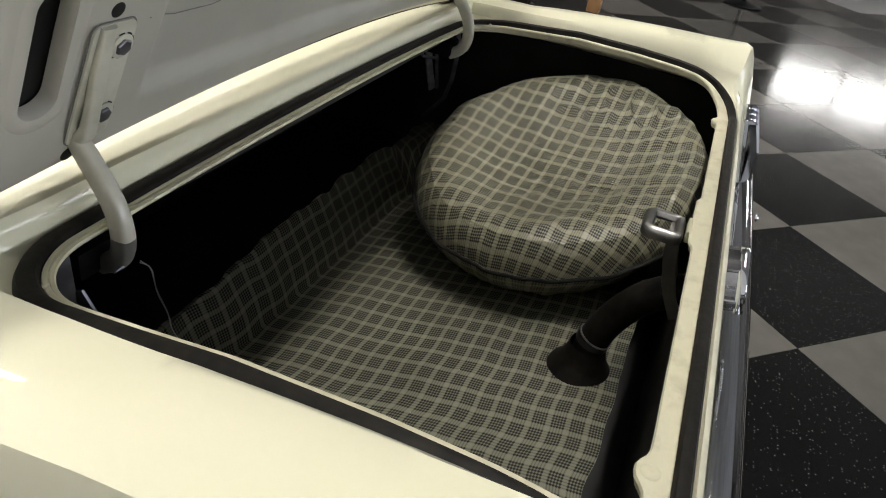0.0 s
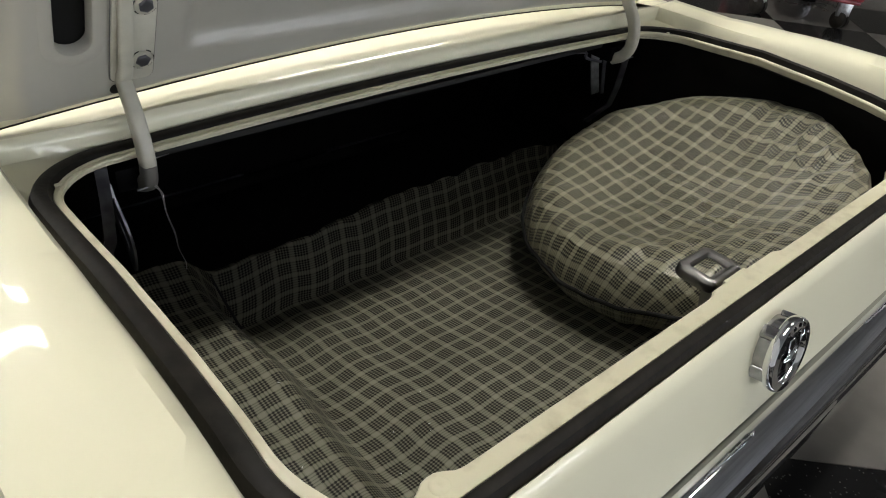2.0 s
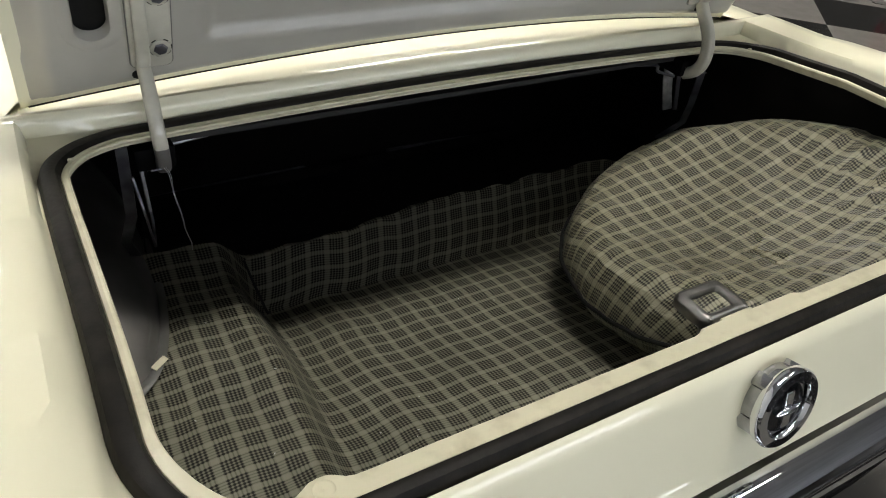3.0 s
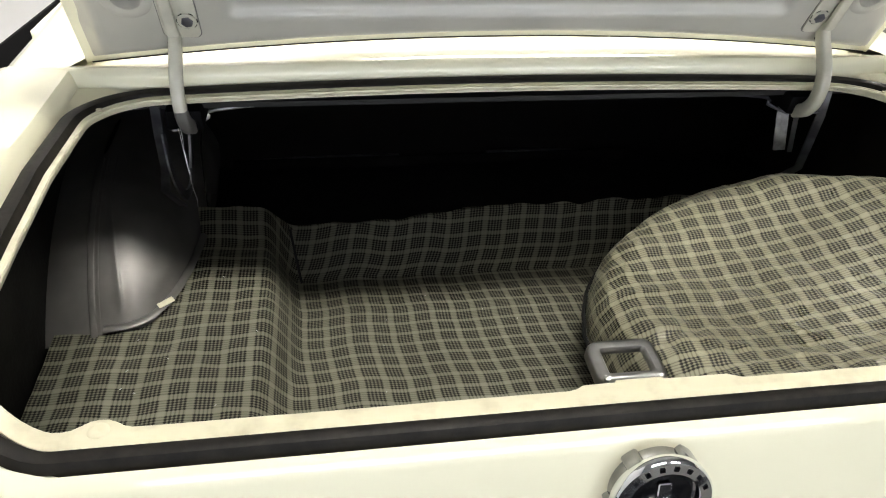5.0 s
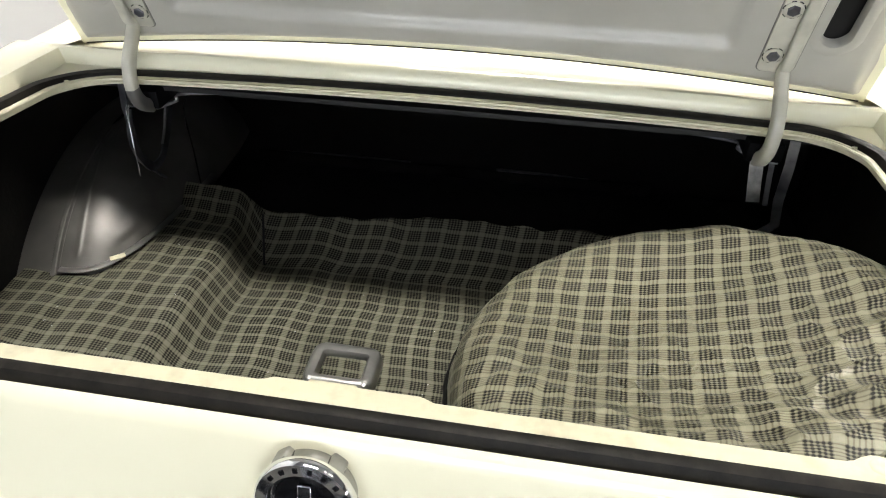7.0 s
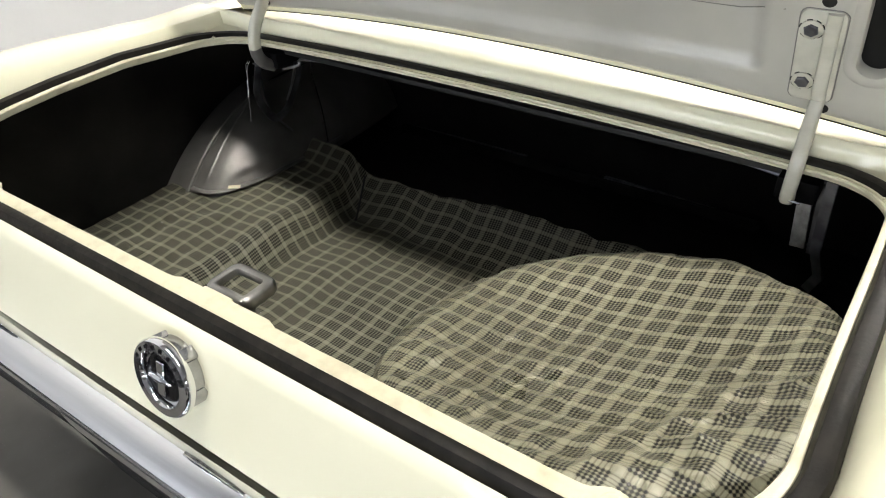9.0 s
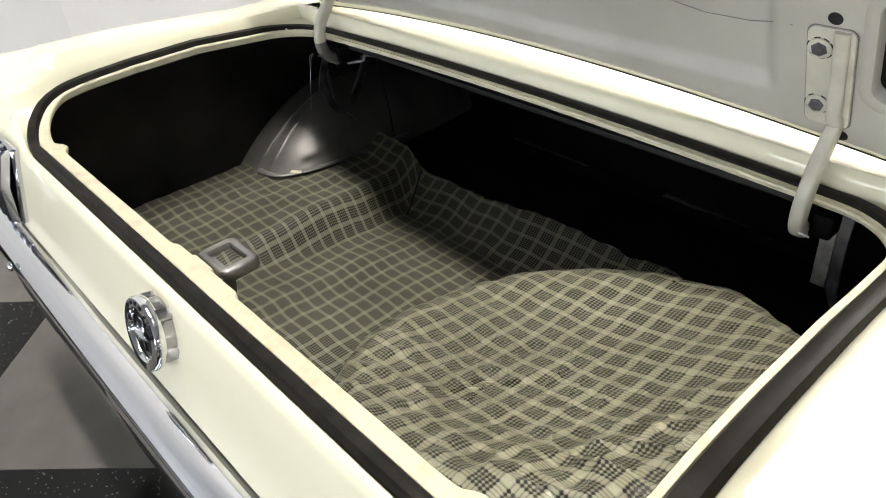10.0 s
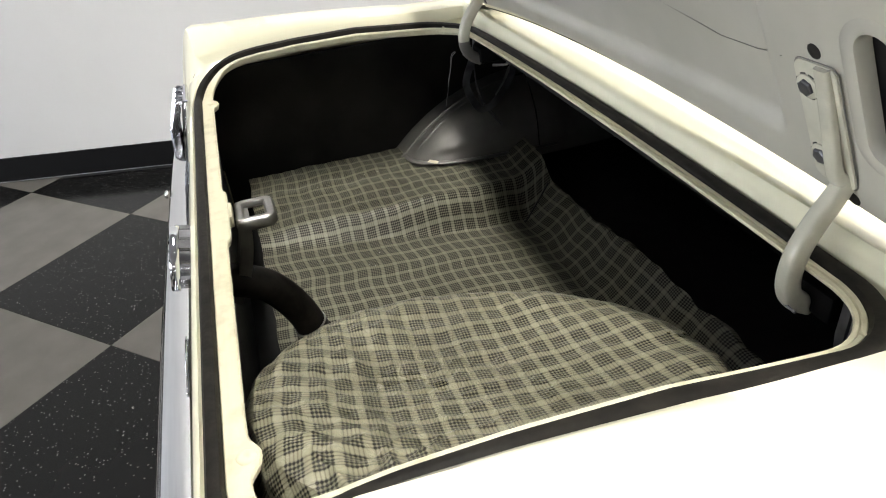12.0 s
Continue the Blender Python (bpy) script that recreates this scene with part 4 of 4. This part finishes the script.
strike_paint = vary(material("striker_grey", (0.5, 0.5, 0.48), 0.25, 1.0), 25, (0.27, 0.265, 0.255), (0.40, 0.39, 0.375), rough=(0.3, 0.42), bump=0.1, bump_scale=40)
striker = part("lid_striker", striker_ring(), strike_paint, car, "grey metal lid striker loop behind the lip")
part("bracket", sweep(smooth_path([(0.004, 0.030, 0.779), (0.004, 0.029, 0.755), (0.004, 0.022, 0.72), (0.002, 0.006, 0.67), (0.0, -0.02, 0.62)], 5), lambda i: [(0.036 - 0.0006 * i, 0.011), (0.036 - 0.0006 * i, -0.011), (-0.036 + 0.0006 * i, -0.011), (-0.036 + 0.0006 * i, 0.011)], up=Vector((0, 1, 0))), strike_paint, striker, "grey bracket under the loop")
for x in (-0.014, 0.014):
    part("bead", lathe([(0.0, 0.006), (0.004, 0.0045), (0.006, 0.0)], pose(x * 2.4, 0.0255, 0.785), 14, cap=False), strike_paint, striker, "pressed bead on the loop")
part("tab", box(-0.03, 0.03, 0.006, 0.016, 0.775, 0.797, 0.003), lip_paint, striker, "cream tab")

# ---- tail panel: filler cap, tail lamps ----
PANEL_N = Vector((0, -0.973, 0.232))
PANEL_V = Vector((0, 0.232, 0.973))
PANEL = Matrix((Vector((1, 0, 0)), PANEL_V, PANEL_N)).transposed().to_4x4()


def on_panel(x, z, out=0.0):
    y = -0.060 - 0.041 * (0.78 - z) / 0.168
    return Matrix.Translation(Vector((x, y, z)) + PANEL_N * out) @ PANEL


cap_m = on_panel(-0.002, 0.720, -0.012) @ Matrix.Scale(1.05, 4)


def cap_wall(a, b):
    """The cap's side: five narrow lugs between hollows cut for the fingers."""
    t = 2 * math.pi * a
    off = abs((math.degrees(t) - 90 + 36) % 72 - 36)
    lug = step(24, 27, off)
    return Vector(((0.0495 + 0.0063 * lug) * math.cos(t), (0.0495 + 0.0063 * lug) * math.sin(t), 0.004 + 0.027 * b))


cap = part("fuel_cap", lathe([(0.044, 0.028), (0.0545, 0.0285), (0.056, 0.031), (0.056, 0.040), (0.0535, 0.043), (0.041, 0.044), (0.0395, 0.042), (0.0385, 0.034), (0.0, 0.034)], cap_m, 64, cap=False), chrome, car, "round chrome fuel filler cap on the tail panel")
bm = surface(cap_wall, 180, 3, closed_u=True)
bm.transform(cap_m)
part("finger_grip", bm, grip_chrome, cap, "chrome lugs with finger hollows between them")
# two black sheets paint the shade in the top hollow only
recess = surface(lambda a, b: Vector((0.0494 * math.cos(radians(62 + 56 * a)), 0.0494 * math.sin(radians(62 + 56 * a)), 0.006 + 0.0225 * b)), 12, 2)
recess.transform(cap_m)
part("recess_shade", recess, cap_dark, cap, "black sheet for the shade in the cap's top finger hollow")
recess = surface(lambda a, b: Vector(((0.049 + 0.0105 * b) * math.cos(radians(62 + 56 * a)), (0.049 + 0.0105 * b) * math.sin(radians(62 + 56 * a)), 0.0068)), 12, 2)
recess.transform(cap_m)
part("recess_floor_shade", recess, cap_dark, cap, "black sheet for the shade on the finger hollow's floor")
# black ring added as the contact shadow between barrel and panel
part("cap_shadow_line", lathe([(0.0605, -0.002), (0.0605, 0.0015), (0.0595, 0.0040), (0.057, 0.006), (0.042, 0.0062)], cap_m, 64, cap=False), cap_dark, cap, "base ring blackened as the shadow line under the cap")
part("medallion", lathe([(0.0, 0.0385), (0.02, 0.0382), (0.034, 0.0365), (0.0355, 0.0345)], cap_m, 48, cap=False), cap_dark, cap, "glossy black medallion")
for k in range(-3, 5):
    bm = box(-0.0028, 0.0028, 0.0445, 0.0500, 0.0430, 0.0446, 0.0004, 1)
    bm.transform(cap_m @ pose(0, 0, 0, 0, 0, 19 * (k - 0.5)))
    part("letter_bar", bm, cap_dark, cap)
bm = box(-0.0075, 0.0075, -0.026, 0.026, 0.038, 0.0415, 0.001, 1)
bm.transform(cap_m)
part("emblem_bar", bm, chrome, cap)
bm = lathe([(0.0, -0.024), (0.003, -0.02), (0.0055, -0.008), (0.005, 0.006), (0.002, 0.018), (0.0, 0.024)], cap_m @ Matrix.Translation((0, 0, 0.0415)) @ pose(0, 0, 0, 0, 90, 0), 12, cap=False)
part("emblem_blob", bm, chrome, cap)
for s in (-1, 1):
    lamp_m = on_panel(s * 0.752, 0.712)
    lamp = part("tail_lamp", box(-0.075, 0.075, -0.084, 0.084, -0.002, 0.016, 0.006), shade_chrome, car, "chrome tail lamp of three upright bars with red lenses")
    lamp.data.transform(Matrix.Scale(U, 4) @ lamp_m @ Matrix.Scale(1 / U, 4))
    for k in (-1, 0, 1):
        bm = bmesh.new()
        pr = [(-0.0235, 0.006), (-0.0230, 0.022), (-0.0205, 0.027), (-0.0180, 0.022), (-0.0168, 0.010), (0.0168, 0.010), (0.0180, 0.022), (0.0205, 0.027), (0.0230, 0.022), (0.0235, 0.006)]
        rows = []
        for z, e in ((-0.080, 0.0), (-0.072, 0.010), (0.0, 0.020), (0.072, 0.010), (0.080, 0.0)):
            rows.append([bm.verts.new((x + 0.048 * k, z, h + e)) for x, h in pr])
        for a, b in zip(rows, rows[1:]):
            for i in range(len(pr) - 1):
                bm.faces.new([a[i], a[i + 1], b[i + 1], b[i]])
        bm.faces.new(rows[0]), bm.faces.new(rows[-1][::-1])
        bmesh.ops.recalc_face_normals(bm, faces=bm.faces)
        bm.transform(lamp_m)
        part("bezel", bm, lamp_chrome, lamp, "chrome bezel", smooth=False)
        bm = bmesh.new()
        rows = []
        for z, e in ((-0.070, 0.008), (0.0, 0.0225), (0.070, 0.008)):
            rows.append([bm.verts.new((x + 0.048 * k, z, 0.0135 + e)) for x in (-0.0164, 0.0164)])
        for a, b in zip(rows, rows[1:]):
            bm.faces.new([a[0], a[1], b[1], b[0]])
        bm.transform(lamp_m)
        bmesh.ops.solidify(bm, geom=list(bm.faces), thickness=0.004)
        part("lens", bm, red_lens, lamp, "dark red lens", smooth=False)
    bolt = lathe([(0.011, 0.0), (0.011, 0.003), (0.008, 0.007), (0.0, 0.009)], Matrix.Translation((s * 0.624, -0.168, 0.580)) @ pose(0, 0, 0, 80, 0, 0), 20)
    part("bumper_bolt", bolt, chrome, bumper, "domed chrome bumper bolt")

# ---- things in the hall beyond ----
cart = thing("tool_cart", "dark red rolling cart on black casters", "cart", (5.0, 2.1, 0))
CART = Matrix.Translation((4.58, 1.80, 0)) @ Matrix.Rotation(radians(36), 4, "Z")
cart_red = vary(material("cart_red", (0.16, 0.012, 0.02), 0.35), 8, (0.12, 0.01, 0.015), (0.2, 0.016, 0.025))
bm = box(-0.06, 1.05, -0.36, 0.36, 0.19, 0.215, 0.006)
bm.transform(CART)
part("tray", bm, cart_red, cart, "dark red steel tray")
bm = box(-0.07, 1.06, -0.37, 0.37, 0.216, 0.46, 0.012)
bm.transform(CART)
part("bin", bm, cart_red, cart, "dark red steel bin")
for x in (0.02, 0.97):
    for y in (-0.29, 0.29):
        c = part("caster", lathe([(0.05, -0.036), (0.060, -0.030), (0.060, -0.008), (0.04, -0.006), (0.04, 0.006), (0.060, 0.008), (0.060, 0.030), (0.05, 0.036)], CART @ Matrix.Translation((x, y, 0.06)) @ pose(0, 0, 0, 90, 0, 38), 24), rubber, cart, "black twin-wheel caster")
        bm = box(x - 0.03, x + 0.03, y - 0.045, y + 0.045, 0.085, 0.192, 0.008)
        bm.transform(CART)
        part("fork", bm, steel, c)
win = thing("window_1", "low sunlit shop window at the far end of the hall", "window", (12.4, -3, 1.85), kind="structure")
for k in range(4):
    y = -5.3 + 1.02 * k
    part("pane", box(12.44, 12.46, y + 0.03, y + 0.99, 1.64, 2.04), sun_glow, win, "sunlit pane")
    part("window_frame", box(12.36, 12.43, y - 0.03, y + 0.03, 1.5, 2.2, 0.01), base_black, win)
# unseen panes added at the rear to brighten deck and tail panel
front_win = thing("fill_window", "unseen row of glowing panes added behind the camera as fill light", "window", (3, -12.4, 1.7), kind="structure")
for k in range(6):
    x = -4.0 + 2.2 * k
    part("pane", box(x + 0.04, x + 2.16, -12.46, -12.44, 0.35, 3.0), fill_window_glow, front_win, "glowing fill pane")
    part("window_frame", box(x - 0.04, x + 0.04, -12.49, -12.4, 0.3, 3.05, 0.01), base_black, front_win)
# post added to stand in for a blurred orange reflection
stand = thing("reflection_post", "orange-brown post added for an orange reflection on the floor", "post", (5.3, 1.07, 0))
part("post", box(5.25, 5.36, 1.02, 1.13, 0.0, 1.6, 0.006), vary(material("reflection_orange", (0.3, 0.16, 0.06), 0.5), 6, (0.22, 0.115, 0.045), (0.34, 0.19, 0.08)), stand)
# made-up post in place of some dark furniture far off
base_ = thing("stanchion", "round-based black post standing in for dark furniture", "stanchion", (7.4, -0.15, 0))
part("base", lathe([(0.2, 0.0), (0.2, 0.012), (0.12, 0.03), (0.03, 0.045)], pose(7.4, -0.15, 0), 32), base_black, base_)
part("pole", lathe([(0.025, 0.04), (0.025, 1.0), (0.035, 1.01), (0.035, 1.04)], pose(7.4, -0.15, 0), 16), base_black, base_)

# ---- floor tiles ----
mesh = {}
for key, m in (("dark", tile_dark), ("grey", tile_grey)):
    bm = bmesh.new()
    g = HALF - 0.0016
    top = [bm.verts.new(Vector(p) * U) for p in ((g, 0, 0), (0, g, 0), (-g, 0, 0), (0, -g, 0))]
    low = [bm.verts.new(Vector(p) * U) for p in ((g, 0, -0.004), (0, g, -0.004), (-g, 0, -0.004), (0, -g, -0.004))]
    bm.faces.new(top)
    for k in range(4):
        bm.faces.new([top[k], low[k], low[(k + 1) % 4], top[(k + 1) % 4]])
    mesh[key] = bpy.data.meshes.new("tile")
    bm.to_mesh(mesh[key])
    bm.free()
    mesh[key].materials.append(m)
for i in range(-9, 20):
    for j in range(-14, 14):
        if (i + j) % 2:
            continue
        x, y = 0.081 + HALF * (i + 1), -0.52 + HALF * j
        if not (-5 < x < 9 and -4 < y < 6):
            continue
        ob = new("tile", mesh["grey" if i % 2 else "dark"])
        ob.location = (x * U, y * U, 0)
        ob.parent = hall
